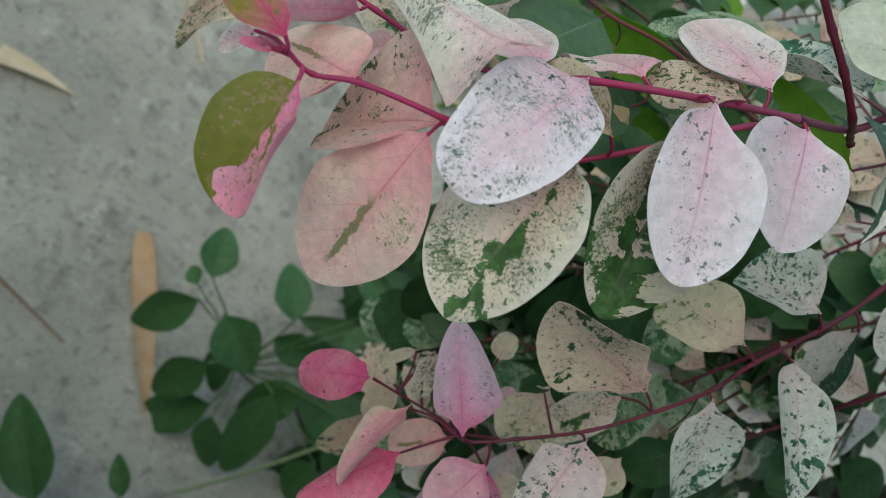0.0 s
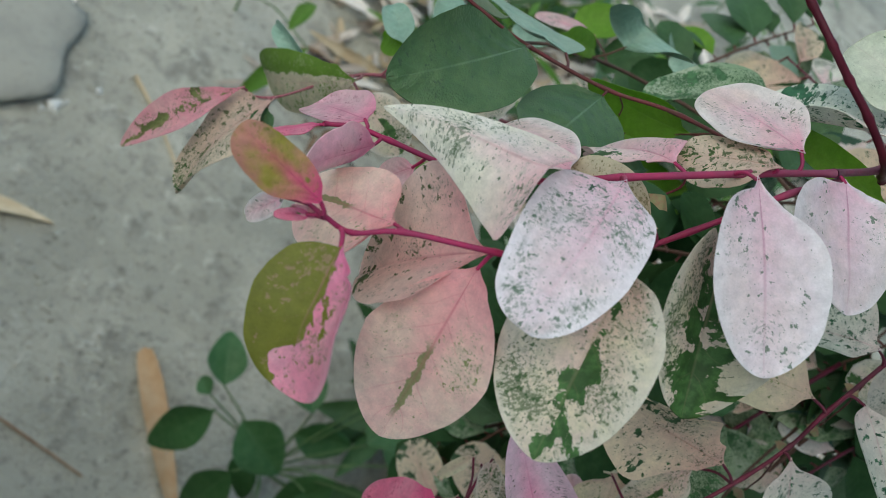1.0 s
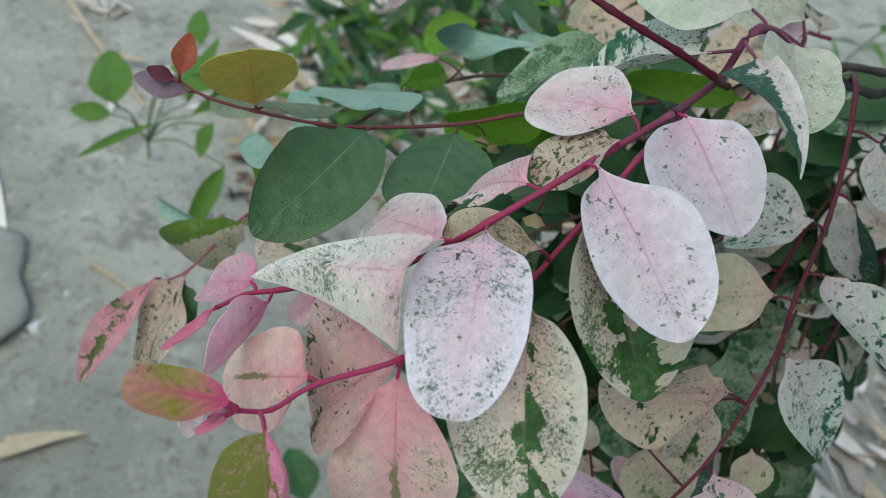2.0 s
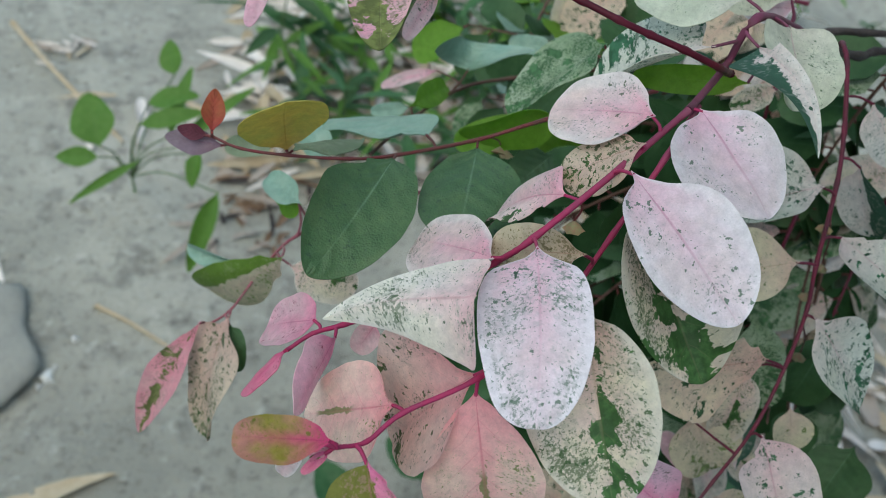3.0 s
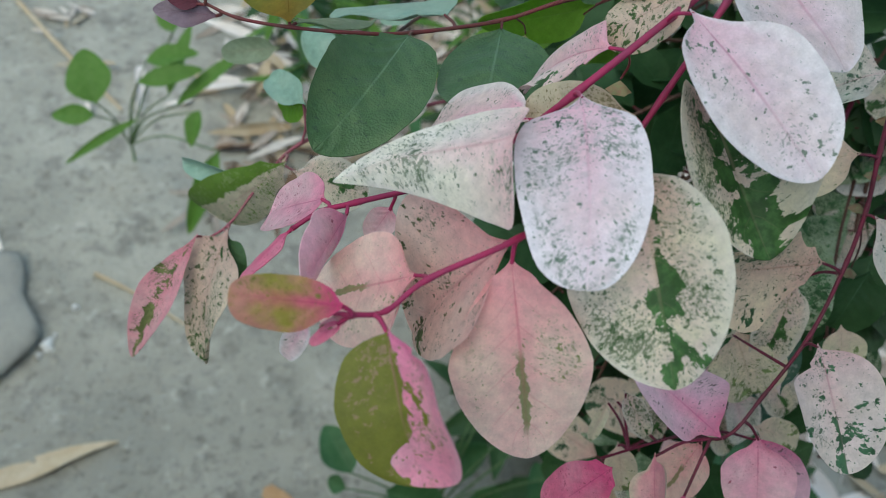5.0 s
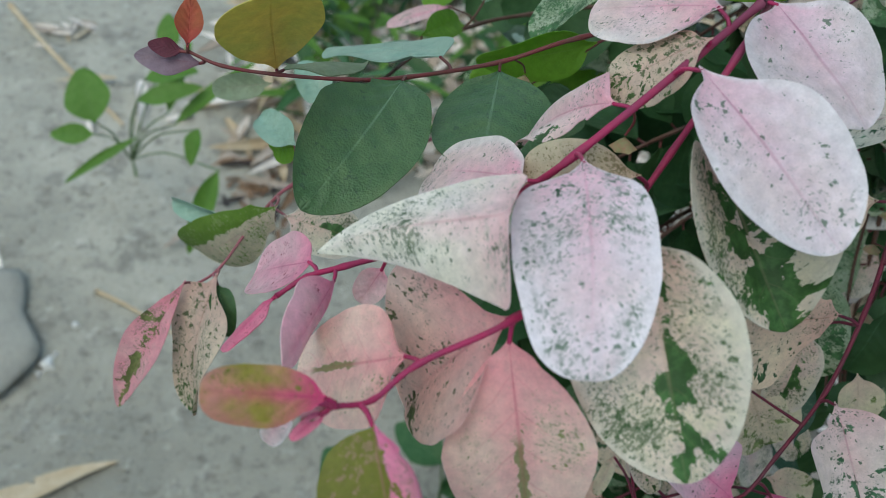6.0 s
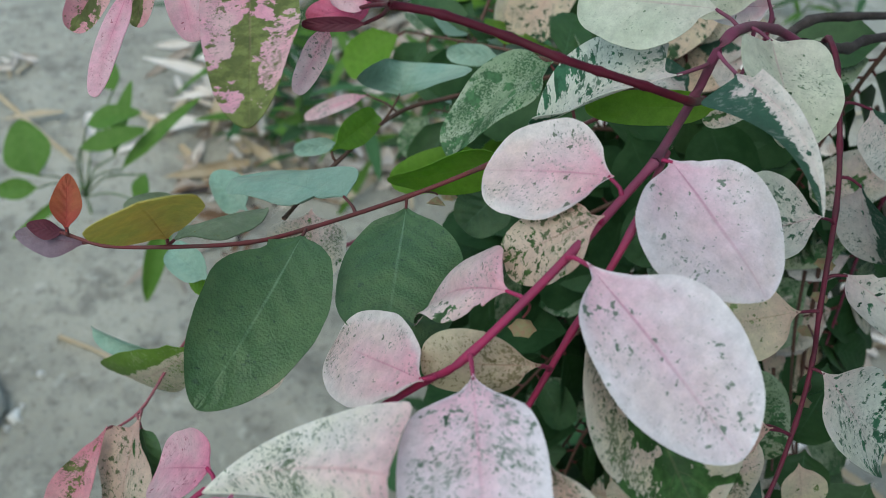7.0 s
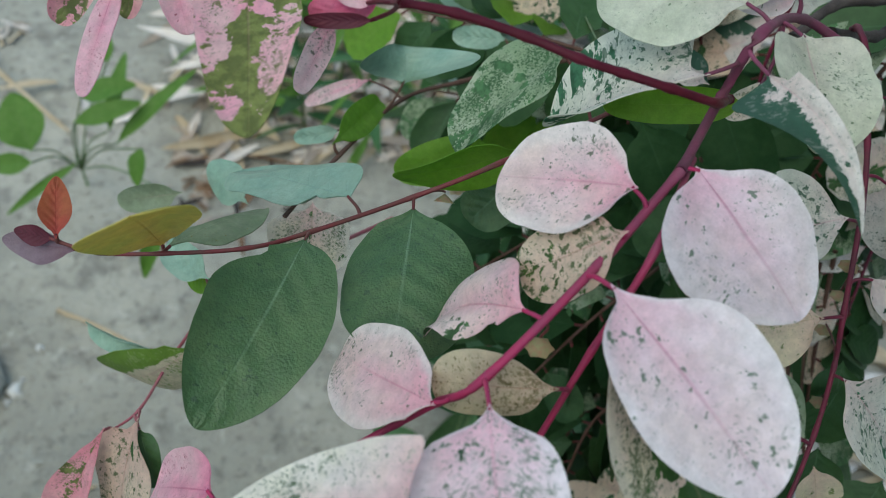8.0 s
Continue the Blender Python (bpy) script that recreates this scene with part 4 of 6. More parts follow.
leaf(H, 'green', (-0.0514, 0.1569, 0.7806), (-0.0445, 0.1391, 0.7785), (-0.0643, -0.1435, 0.9876), 0.0081, wide=0.435, full=0.485, blunt=0.421, neck=0.167, waist=0.351, skew=-0.042, slant=0.067, bend=0.142, fold=0.225, cup=0.059, twist=-0.061)
leaf(H, 'patch', (-0.0310, 0.1695, 0.8031), (-0.0061, 0.1616, 0.8040), (-0.2054, -0.5529, 0.8075), 0.0183)
leaf(A1, 'pink', (-0.0139, 0.1122, 0.8550), (-0.0308, 0.1189, 0.8413), (-0.6344, -0.0292, 0.7724), 0.0160, wide=0.460, full=0.452, blunt=0.372, neck=0.119, waist=0.434, skew=0.022, slant=-0.170, bend=0.141, fold=-0.190, cup=0.151, twist=-0.117)
leaf(A1, 'hotpink', (-0.0204, 0.1043, 0.8524), (-0.0305, 0.0922, 0.8495), (-0.4868, 0.2001, 0.8503), 0.0064, wide=0.430, full=0.509, blunt=0.411, neck=0.179, waist=0.346, skew=0.019, slant=-0.143, bend=0.084, fold=0.065, cup=-0.244, twist=-0.169)
leaf(A1, 'pink', (-0.0083, 0.1070, 0.8569), (-0.0143, 0.0796, 0.8657), (0.8944, -0.0535, 0.4440), 0.0105, wide=0.405, full=0.466, blunt=0.547, neck=0.166, waist=0.351, skew=0.137, slant=-0.098, bend=0.023, fold=0.239, cup=-0.379, twist=0.237)
leaf(A1, 'palepink', (0.0018, 0.1164, 0.8505), (-0.0031, 0.1094, 0.8450), (-0.0252, -0.6024, 0.7978), 0.0072)
leaf(A2, 'rosespot', (0.0250, 0.0887, 0.8753), (0.0046, 0.0836, 0.8474), (-0.6664, -0.4779, 0.5723), 0.0355, wide=0.421, full=0.544, blunt=0.512, neck=0.175, waist=0.381, skew=0.111, slant=-0.218, bend=0.152, fold=0.381, cup=0.006, twist=-0.346)
leaf(A2, 'rose', (0.0075, 0.0813, 0.8709), (-0.0138, 0.0870, 0.8509), (-0.6972, -0.1799, 0.6940), 0.0238, wide=0.442, full=0.474, blunt=0.427, neck=0.175, waist=0.341, skew=-0.028, slant=-0.151, bend=0.008, fold=-0.110, twist=0.290)
leaf(A2, 'olivepink', (0.0021, 0.0658, 0.8750), (0.0088, 0.0429, 0.8600), (-0.6143, -0.5498, 0.5660), 0.0259, wide=0.513, full=0.410, blunt=0.399, neck=0.122, waist=0.351, skew=-0.162, slant=-0.717, bend=0.138, fold=0.036, cup=0.299, twist=0.050)
leaf(A2, 'redgreen', (-0.0051, 0.0696, 0.8750), (-0.0244, 0.0665, 0.8807), (0.3152, -0.4987, 0.8074), 0.0095, wide=0.466, full=0.555, blunt=0.377, neck=0.164, waist=0.454, skew=-0.052, slant=-0.336, bend=0.072, fold=0.016, cup=-0.215, twist=-0.212)
leaf(A2, 'pale', (-0.0123, 0.0725, 0.8662), (-0.0174, 0.0691, 0.8539), (-0.2810, -0.8913, 0.3559), 0.0048)
leaf(A2, 'brown', (0.0511, 0.1196, 0.8844), (0.0277, 0.1230, 0.8782), (-0.2627, -0.7742, 0.5759), 0.0133, wide=0.497, full=0.536, blunt=0.412, neck=0.172, waist=0.357, skew=0.024, slant=0.051, bend=0.134, fold=0.177, cup=-0.122, twist=-0.037)
leaf(A1, 'fold', (0.0452, 0.1315, 0.8921), (0.0223, 0.1512, 0.8710), (-0.7419, -0.1707, 0.6485), 0.0209, wide=0.495, full=0.546, blunt=0.900, neck=0.154, waist=0.461, skew=0.220, slant=-0.600, bend=0.425, fold=0.578, cup=-0.332, twist=-0.668)
leaf(A1, 'beigegreen', (0.0628, 0.1415, 0.9035), (0.0439, 0.1413, 0.8898), (-0.5632, -0.2665, 0.7822), 0.0154, wide=0.452, full=0.472, blunt=0.353, neck=0.161, waist=0.356, skew=-0.003, slant=-0.189, bend=0.161, fold=0.168, cup=-0.192, twist=-0.022)
leaf(A1, 'pale', (0.0285, 0.1186, 0.8801), (0.0060, 0.1413, 0.8622), (-0.5376, 0.1225, 0.8343), 0.0219, wide=0.502, full=0.552, blunt=0.443, neck=0.139, waist=0.450, skew=-0.030, slant=-0.270, bend=0.201, fold=0.036, cup=-0.030, twist=0.273)
leaf(T1, 'olivepatch', (-0.0098, 0.2083, 0.9163), (-0.0045, 0.1560, 0.9078), (0.0559, -0.1541, 0.9865), 0.0202, wide=0.373, full=0.499, blunt=0.538, neck=0.170, waist=0.350, skew=-0.014, slant=-0.003, bend=-0.043, fold=0.062, cup=0.017, twist=-0.311)
leaf(T1, 'pink', (-0.0357, 0.2056, 0.9080), (-0.0434, 0.1809, 0.8959), (-0.1959, -0.3821, 0.9031), 0.0063, wide=0.476, full=0.520, blunt=0.396, neck=0.173, waist=0.351, skew=0.009, slant=-0.040, bend=0.098, fold=0.156, cup=-0.124, twist=-0.042)
leaf(T1, 'pinkolive', (-0.0430, 0.2124, 0.9068), (-0.0512, 0.2011, 0.8966), (0.2926, -0.7490, 0.5945), 0.0078)
leaf(T1, 'pinkolive', (-0.0353, 0.2165, 0.9049), (-0.0378, 0.2056, 0.8958), (0.2212, -0.6544, 0.7231), 0.0058)
leaf(T1, 'pink', (-0.0287, 0.2172, 0.9065), (-0.0243, 0.2023, 0.8953), (0.0134, -0.5983, 0.8012), 0.0086)
leaf(T1, 'hotpink', (0.0189, 0.1884, 0.9168), (0.0038, 0.1866, 0.9130), (-0.0159, -0.8778, 0.4788), 0.0063)
leaf(T1, 'pink', (0.0179, 0.1863, 0.9188), (0.0086, 0.1878, 0.9185), (-0.1561, -0.8769, 0.4547), 0.0057)
leaf(T1, 'palepink', (0.0088, 0.1945, 0.9071), (0.0015, 0.1825, 0.8965), (0.0991, -0.6919, 0.7151), 0.0056)
leaf(T1, 'darkred', (0.0174, 0.1833, 0.9151), (0.0028, 0.1840, 0.9133), (-0.1003, -0.8750, 0.4735), 0.0029)
leaf(K, 'teal', (0.0308, 0.2614, 0.8309), (0.0314, 0.2703, 0.8405), (-0.4936, -0.6234, 0.6063), 0.0331, wide=0.437, full=0.442, blunt=0.325, neck=0.122, waist=0.366, skew=0.216, slant=0.336, bend=0.165, fold=0.335, cup=0.558, twist=-0.914)
leaf(K, 'lime', (0.0067, 0.2230, 0.8390), (0.0275, 0.2638, 0.8251), (0.0244, -0.7446, 0.6671), 0.0105)
leaf(K, 'teal', (0.0086, 0.2585, 0.8100), (-0.0089, 0.2569, 0.8060), (-0.0677, -0.7883, 0.6116), 0.0065)
leaf(K, 'teal', (0.0731, 0.2967, 0.8248), (0.0512, 0.2990, 0.8232), (-0.1268, -0.8353, 0.5349), 0.0088)
leaf(H, 'teal', (-0.0292, 0.1884, 0.8158), (-0.0447, 0.2010, 0.8166), (-0.1700, -0.4800, 0.8600), 0.0105, fold=0.3)
leaf(H, 'lime', (-0.0292, 0.1892, 0.8150), (-0.0400, 0.1945, 0.8050), (-0.2500, -0.8800, 0.4000), 0.0090)
leaf(G, 'patch', (0.0001, 0.2215, 0.8132), (-0.0004, 0.1997, 0.8018), (0.0184, -0.4637, 0.8858), 0.0265, wide=0.462, full=0.488, blunt=0.371, neck=0.167, waist=0.351, skew=0.026, slant=0.018, bend=0.143, fold=0.255, cup=0.139, twist=0.020)
leaf(G, 'pale2', (-0.0444, 0.2309, 0.8055), (-0.0678, 0.2293, 0.8005), (-0.0828, -0.7690, 0.6338), 0.0096)
leaf(G, 'sage', (-0.0291, 0.1654, 0.8633), (-0.0109, 0.1876, 0.8572), (-0.0522, 0.3046, 0.9511), 0.0143, wide=0.408, full=0.486, blunt=0.421, neck=0.177, waist=0.339, skew=0.038, slant=0.070, bend=0.156, fold=0.161, cup=-0.280, twist=0.378)
leaf(G, 'matte', (0.0680, 0.2277, 0.8205), (0.0529, 0.2169, 0.8095), (-0.0806, -0.6537, 0.7524), 0.0194)
leaf(G, 'lime', (0.0623, 0.2086, 0.8553), (0.0263, 0.1997, 0.8435), (0.1758, -0.9656, 0.1915), 0.0175, wide=0.429, full=0.493, blunt=0.483, neck=0.173, waist=0.347, skew=0.023, slant=0.018, bend=0.171, fold=0.178, cup=-0.046, twist=0.329)
leaf(M, 'lime', (0.1081, 0.1891, 0.8925), (0.0730, 0.1902, 0.8887), (-0.0868, -0.8214, 0.5637), 0.0088)
leaf(G, 'green', (0.1291, 0.2275, 0.8170), (0.1191, 0.2086, 0.8004), (-0.3082, -0.5305, 0.7897), 0.0217)
leaf(G, 'darkgreen', (0.1179, 0.2553, 0.8245), (0.1357, 0.2220, 0.8008), (-0.4005, -0.6637, 0.6317), 0.0267)
leaf(G, 'darkgreen', (0.1525, 0.2659, 0.8255), (0.1665, 0.2317, 0.8005), (-0.4715, -0.6380, 0.6088), 0.0268)
leaf(M, 'snow', (0.1236, 0.2175, 0.9060), (0.0956, 0.2279, 0.9125), (-0.2505, -0.8990, 0.3593), 0.0229)
leaf(T1, 'half', (0.1238, 0.2343, 0.8594), (0.1104, 0.2437, 0.8642), (-0.3731, -0.7847, 0.4950), 0.0102)
leaf(M, 'white', (0.1277, 0.2209, 0.9017), (0.1108, 0.2214, 0.8995), (-0.0894, -0.8671, 0.4900), 0.0102)
leaf(M, 'patch', (0.1398, 0.2245, 0.8679), (0.1241, 0.2193, 0.8612), (-0.0829, -0.6838, 0.7249), 0.0089)
leaf(S, 'butter', (0.1162, 0.1255, 0.7958), (0.1173, 0.1303, 0.7909), (-0.7580, 0.5428, 0.3616), 0.0045)
leaf(S, 'half', (0.1434, 0.1195, 0.7700), (0.1398, 0.1452, 0.7901), (-0.4529, -0.5878, 0.6704), 0.0138)
leaf(S, 'butter', (0.1396, 0.1149, 0.7556), (0.1575, 0.1106, 0.7544), (-0.0614, -0.4973, 0.8654), 0.0111)
leaf(S, 'butter', (0.0850, 0.1009, 0.7636), (0.0886, 0.0877, 0.7534), (-0.2455, -0.6338, 0.7335), 0.0106)
leaf(S, 'rose', (0.1128, 0.1018, 0.7676), (0.1007, 0.0871, 0.7545), (-0.4189, -0.3872, 0.8214), 0.0162)
leaf(S, 'patch', (0.0896, 0.1211, 0.7545), (0.1094, 0.1114, 0.7491), (-0.0438, -0.5527, 0.8322), 0.0125)
leaf(S, 'butter', (0.0810, 0.1118, 0.7717), (0.0756, 0.1011, 0.7625), (-0.3443, -0.5061, 0.7907), 0.0042)
leaf(S, 'palepink', (0.1284, 0.1206, 0.7652), (0.1159, 0.1311, 0.7721), (-0.1644, -0.6709, 0.7231), 0.0089)
leaf(S, 'green', (0.1847, 0.1729, 0.7907), (0.1813, 0.1559, 0.7760), (-0.5416, -0.4852, 0.6864), 0.0159)
leaf(S, 'green', (0.2089, 0.1421, 0.7550), (0.1948, 0.1235, 0.7375), (-0.5314, -0.3308, 0.7798), 0.0263)
leaf(S, 'green', (0.1775, 0.1496, 0.7702), (0.1760, 0.1353, 0.7581), (-0.5355, -0.5121, 0.6716), 0.0169)
leaf(S, 'butter', (0.0991, 0.1217, 0.7900), (0.0945, 0.1298, 0.7954), (-0.2700, -0.6356, 0.7233), 0.0086)
leaf(S, 'patch', (0.0831, 0.1115, 0.7796), (0.0924, 0.0992, 0.7717), (-0.1676, -0.6193, 0.7670), 0.0078)
leaf(A2, 'hotpink', (-0.0060, 0.0697, 0.8703), (-0.0107, 0.0642, 0.8710), (0.3134, -0.1554, 0.9368), 0.0022)
leaf(A2, 'pinkolive', (-0.0048, 0.0707, 0.8699), (-0.0094, 0.0674, 0.8715), (0.4423, -0.2010, 0.8740), 0.0018)
leaf(S, 'butter', (0.1220, 0.1335, 0.7880), (0.1332, 0.1168, 0.7725), (-0.1500, -0.5000, 0.8500), 0.0278)
leaf(S, 'patch', (0.1358, 0.1420, 0.8082), (0.1327, 0.1232, 0.7818), (-0.1500, -0.5000, 0.8500), 0.0161)
leaf(S, 'dkvar', (0.1435, 0.1648, 0.8091), (0.1536, 0.1378, 0.7833), (-0.1500, -0.5000, 0.8500), 0.0198)
leaf(S, 'butter', (0.1556, 0.1340, 0.7960), (0.1587, 0.1219, 0.7845), (-0.1500, -0.5000, 0.8500), 0.0145)
leaf(K, 'palepink', (0.0198, 0.2809, 0.8153), (-0.0063, 0.2758, 0.8075), (-0.1500, -0.5000, 0.8500), 0.0059)
leaf(G, 'green', (0.1799, 0.1636, 0.7916), (0.1763, 0.1515, 0.7666), (-0.1500, -0.5000, 0.8500), 0.0207)

flower(A1, (0.0486, 0.1296, 0.8858), (0.1, -0.25, -1))
flower(S, (0.1624, 0.1542, 0.8025), (0.1, -0.25, -1))
flower(S, (0.1674, 0.1807, 0.8244), (0.1, -0.25, -1))
flower(S, (0.1478, 0.1703, 0.8557), (0.1, -0.25, -1))
flower(G, (0.0462, 0.2179, 0.8286), (0.1, -0.25, -1))
flower(S, (0.1648, 0.1738, 0.8147), (0.1, -0.25, -1))
flower(G, (0.0389, 0.1965, 0.8490), (-0.1, -0.7, -0.6))

# inner sprays of the bush
spray([(0.1247, 0.2753, 0.8292), (0.0848, 0.3124, 0.8156), (0.0380, 0.3557, 0.7932)], 'mixgreen', 1)
spray([(0.1414, 0.2426, 0.8171), (0.1005, 0.2408, 0.7839), (0.0641, 0.2415, 0.7403)], 'deep', 2)
spray([(0.1557, 0.2276, 0.8064), (0.1124, 0.2106, 0.7602), (0.0763, 0.1933, 0.7015)], 'deep', 3)
spray([(0.1957, 0.2483, 0.8029), (0.1889, 0.2156, 0.7483), (0.1835, 0.1731, 0.6857)], 'mixvar', 4)
spray([(0.2129, 0.2308, 0.7774), (0.2178, 0.1933, 0.7204), (0.2308, 0.1505, 0.6600)], 'deep', 5)
spray([(0.2340, 0.2515, 0.8238), (0.2310, 0.2353, 0.7836), (0.2230, 0.2075, 0.7461)], 'mixvar', 6)
spray([(0.1704, 0.1622, 0.7405), (0.1440, 0.1465, 0.6976), (0.1123, 0.1367, 0.6589)], 'mixvar', 7)
spray([(0.1756, 0.1511, 0.6926), (0.1519, 0.1482, 0.6345), (0.1177, 0.1799, 0.6303)], 'deep', 8)
spray([(0.1869, 0.3129, 0.8559), (0.1503, 0.3370, 0.8449), (0.0998, 0.3615, 0.8325)], 'mixvar', 9)
spray([(0.2150, 0.2712, 0.8640), (0.2069, 0.2648, 0.8314), (0.1970, 0.2493, 0.7908)], 'deep', 10)
spray([(0.2371, 0.2574, 0.8023), (0.2344, 0.2393, 0.7499), (0.2306, 0.2126, 0.6908)], 'deep', 11)
spray([(0.1448, 0.1903, 0.7358), (0.1229, 0.1894, 0.7061), (0.1124, 0.1708, 0.6647)], 'deep', 13)
spray([(0.1867, 0.3061, 0.8439), (0.1845, 0.2934, 0.8084), (0.1996, 0.2837, 0.7654)], 'mixvar', 14)
spray([(0.0663, 0.3392, 0.7858), (0.0871, 0.3915, 0.8039), (0.1147, 0.4437, 0.8230)], 'mixgreen', 15)
spray([(0.1439, 0.2833, 0.7991), (0.0987, 0.3107, 0.7767), (0.0540, 0.3412, 0.7570)], 'mixgreen', 16)
spray([(0.1365, 0.2361, 0.7586), (0.1030, 0.2305, 0.7232), (0.0677, 0.2277, 0.6899)], 'deep', 17)
spray([(0.2547, 0.2925, 0.7691), (0.2234, 0.2765, 0.7253), (0.1929, 0.2581, 0.6664)], 'deep', 18)
spray([(0.2295, 0.2317, 0.6885), (0.1943, 0.2106, 0.6399), (0.1534, 0.1975, 0.5973)], 'deep', 19)
spray([(0.1673, 0.3137, 0.8277), (0.1358, 0.3101, 0.7943), (0.1007, 0.2996, 0.7546)], 'deep', 20)
spray([(0.2151, 0.2515, 0.8110), (0.2044, 0.2432, 0.7770), (0.2013, 0.2275, 0.7382)], 'deep', 21)
spray([(0.1768, 0.2549, 0.7651), (0.1811, 0.2435, 0.7316), (0.1619, 0.2393, 0.6999)], 'deep', 22)
spray([(0.2501, 0.2956, 0.8083), (0.2758, 0.2801, 0.7753), (0.3029, 0.2612, 0.7399)], 'deep', 23)
spray([(0.1470, 0.2290, 0.7015), (0.1271, 0.2051, 0.6526), (0.1065, 0.1882, 0.6095)], 'deep', 24)
spray([(0.2932, 0.4099, 0.7414), (0.2517, 0.3791, 0.6839), (0.2086, 0.3608, 0.6234)], 'deep', 25)
spray([(0.2144, 0.3957, 0.7012), (0.2072, 0.3621, 0.6489), (0.1792, 0.3256, 0.5783)], 'deep', 26)
spray([(0.2974, 0.4124, 0.7530), (0.2982, 0.3755, 0.6996), (0.2944, 0.3410, 0.6472)], 'deep', 27)
spray([(0.1657, 0.3633, 0.6854), (0.1280, 0.3524, 0.6450), (0.0844, 0.3457, 0.5943)], 'deep', 28)
spray([(0.2210, 0.2664, 0.6669), (0.2078, 0.2396, 0.6189), (0.1902, 0.2184, 0.5617)], 'deep', 29)
spray([(0.3125, 0.2894, 0.7086), (0.3004, 0.2823, 0.6748), (0.3015, 0.2643, 0.6206)], 'deep', 30)

# the bush goes on to the side and above, past the open view
# unseen sprays, added to shade the leaves in view
spray([(0.4192, 0.1726, 0.7420), (0.4656, 0.1878, 0.7314), (0.5121, 0.2029, 0.7087)], 'mixvar', 100)
spray([(0.3807, 0.0687, 1.1920), (0.3633, 0.0230, 1.2024), (0.3459, -0.0227, 1.2009)], 'deep', 101)
spray([(0.3238, 0.0581, 0.7276), (0.3460, 0.0253, 0.7582), (0.3682, -0.0075, 0.7767)], 'mixgreen', 102)
spray([(0.6528, 0.1443, 1.1416), (0.7021, 0.1431, 1.1336), (0.7515, 0.1419, 1.1135)], 'mixvar', 103)
spray([(0.6507, 0.2492, 1.1489), (0.6996, 0.2576, 1.1427), (0.7485, 0.2660, 1.1244)], 'deep', 104)
spray([(0.5683, 0.3746, 1.0330), (0.5521, 0.3273, 1.0343), (0.5359, 0.2800, 1.0236)], 'mixgreen', 105)
spray([(0.5581, -0.0116, 0.7426), (0.5399, -0.0572, 0.7330), (0.5218, -0.1028, 0.7114)], 'mixvar', 106)
spray([(0.5575, 0.2141, 1.0353), (0.6071, 0.2102, 1.0298), (0.6566, 0.2063, 1.0123)], 'deep', 107)
spray([(0.3517, 0.3328, 1.2447), (0.3401, 0.3814, 1.2435), (0.3285, 0.4300, 1.2303)], 'mixgreen', 108)
spray([(0.4174, 0.2850, 1.1403), (0.4246, 0.2372, 1.1531), (0.4318, 0.1894, 1.1539)], 'mixvar', 109)
spray([(0.5607, -0.0095, 0.7438), (0.5595, 0.0402, 0.7391), (0.5584, 0.0900, 0.7225)], 'deep', 110)
spray([(0.3260, 0.2200, 1.2190), (0.3163, 0.2679, 1.2085), (0.3065, 0.3158, 1.1860)], 'mixgreen', 111)
spray([(0.2014, 0.3450, 1.0495), (0.2340, 0.3800, 1.0641), (0.2667, 0.4149, 1.0667)], 'mixvar', 112)
spray([(0.5150, 0.4762, 1.1188), (0.5024, 0.5235, 1.1088), (0.4898, 0.5709, 1.0868)], 'deep', 113)
spray([(0.2707, 0.2227, 1.1467), (0.2403, 0.2118, 1.1086), (0.2098, 0.2009, 1.0584)], 'mixgreen', 114)
spray([(0.5666, 0.1482, 0.6612), (0.5304, 0.1257, 0.6350), (0.4943, 0.1032, 0.5967)], 'mixvar', 115)
spray([(0.2577, 0.5610, 1.1467), (0.2818, 0.6046, 1.1504), (0.3059, 0.6483, 1.1422)], 'deep', 116)
spray([(0.1899, 0.6737, 0.9911), (0.2326, 0.6479, 0.9948), (0.2752, 0.6220, 0.9864)], 'mixgreen', 117)
spray([(0.3424, 0.6192, 0.9186), (0.3848, 0.5933, 0.9237), (0.4272, 0.5673, 0.9169)], 'mixvar', 118)
spray([(0.5545, 0.3225, 0.7572), (0.5556, 0.3718, 0.7655), (0.5568, 0.4211, 0.7617)], 'deep', 119)
spray([(0.2282, 0.1883, 1.0615), (0.2589, 0.2266, 1.0711), (0.2895, 0.2649, 1.0687)], 'mixgreen', 120)
spray([(0.4679, 0.3914, 1.0133), (0.4960, 0.4319, 1.0048), (0.5240, 0.4724, 0.9843)], 'mixvar', 121)
spray([(0.4623, 0.1819, 0.7797), (0.4456, 0.1349, 0.7760), (0.4289, 0.0879, 0.7604)], 'deep', 122)
spray([(0.3342, 0.3934, 1.1238), (0.3241, 0.3450, 1.1309), (0.3141, 0.2965, 1.1260)], 'mixgreen', 123)
spray([(0.6069, 0.4979, 0.9435), (0.6102, 0.5477, 0.9476), (0.6134, 0.5974, 0.9396)], 'mixvar', 124)
spray([(0.6541, 0.5277, 0.7380), (0.6055, 0.5375, 0.7444), (0.5568, 0.5472, 0.7388)], 'deep', 125)
spray([(0.5403, 0.0572, 1.1478), (0.5035, 0.0244, 1.1389), (0.4668, -0.0083, 1.1179)], 'mixgreen', 126)
spray([(0.5296, 0.3872, 1.1207), (0.5537, 0.4308, 1.1245), (0.5778, 0.4745, 1.1162)], 'mixvar', 127)
spray([(0.2230, 0.1023, 1.1670), (0.1848, 0.0705, 1.1612), (0.1466, 0.0388, 1.1435)], 'deep', 128)
spray([(0.5831, 0.3815, 1.0319), (0.5998, 0.4119, 1.0680), (0.6165, 0.4422, 1.0920)], 'mixgreen', 129)
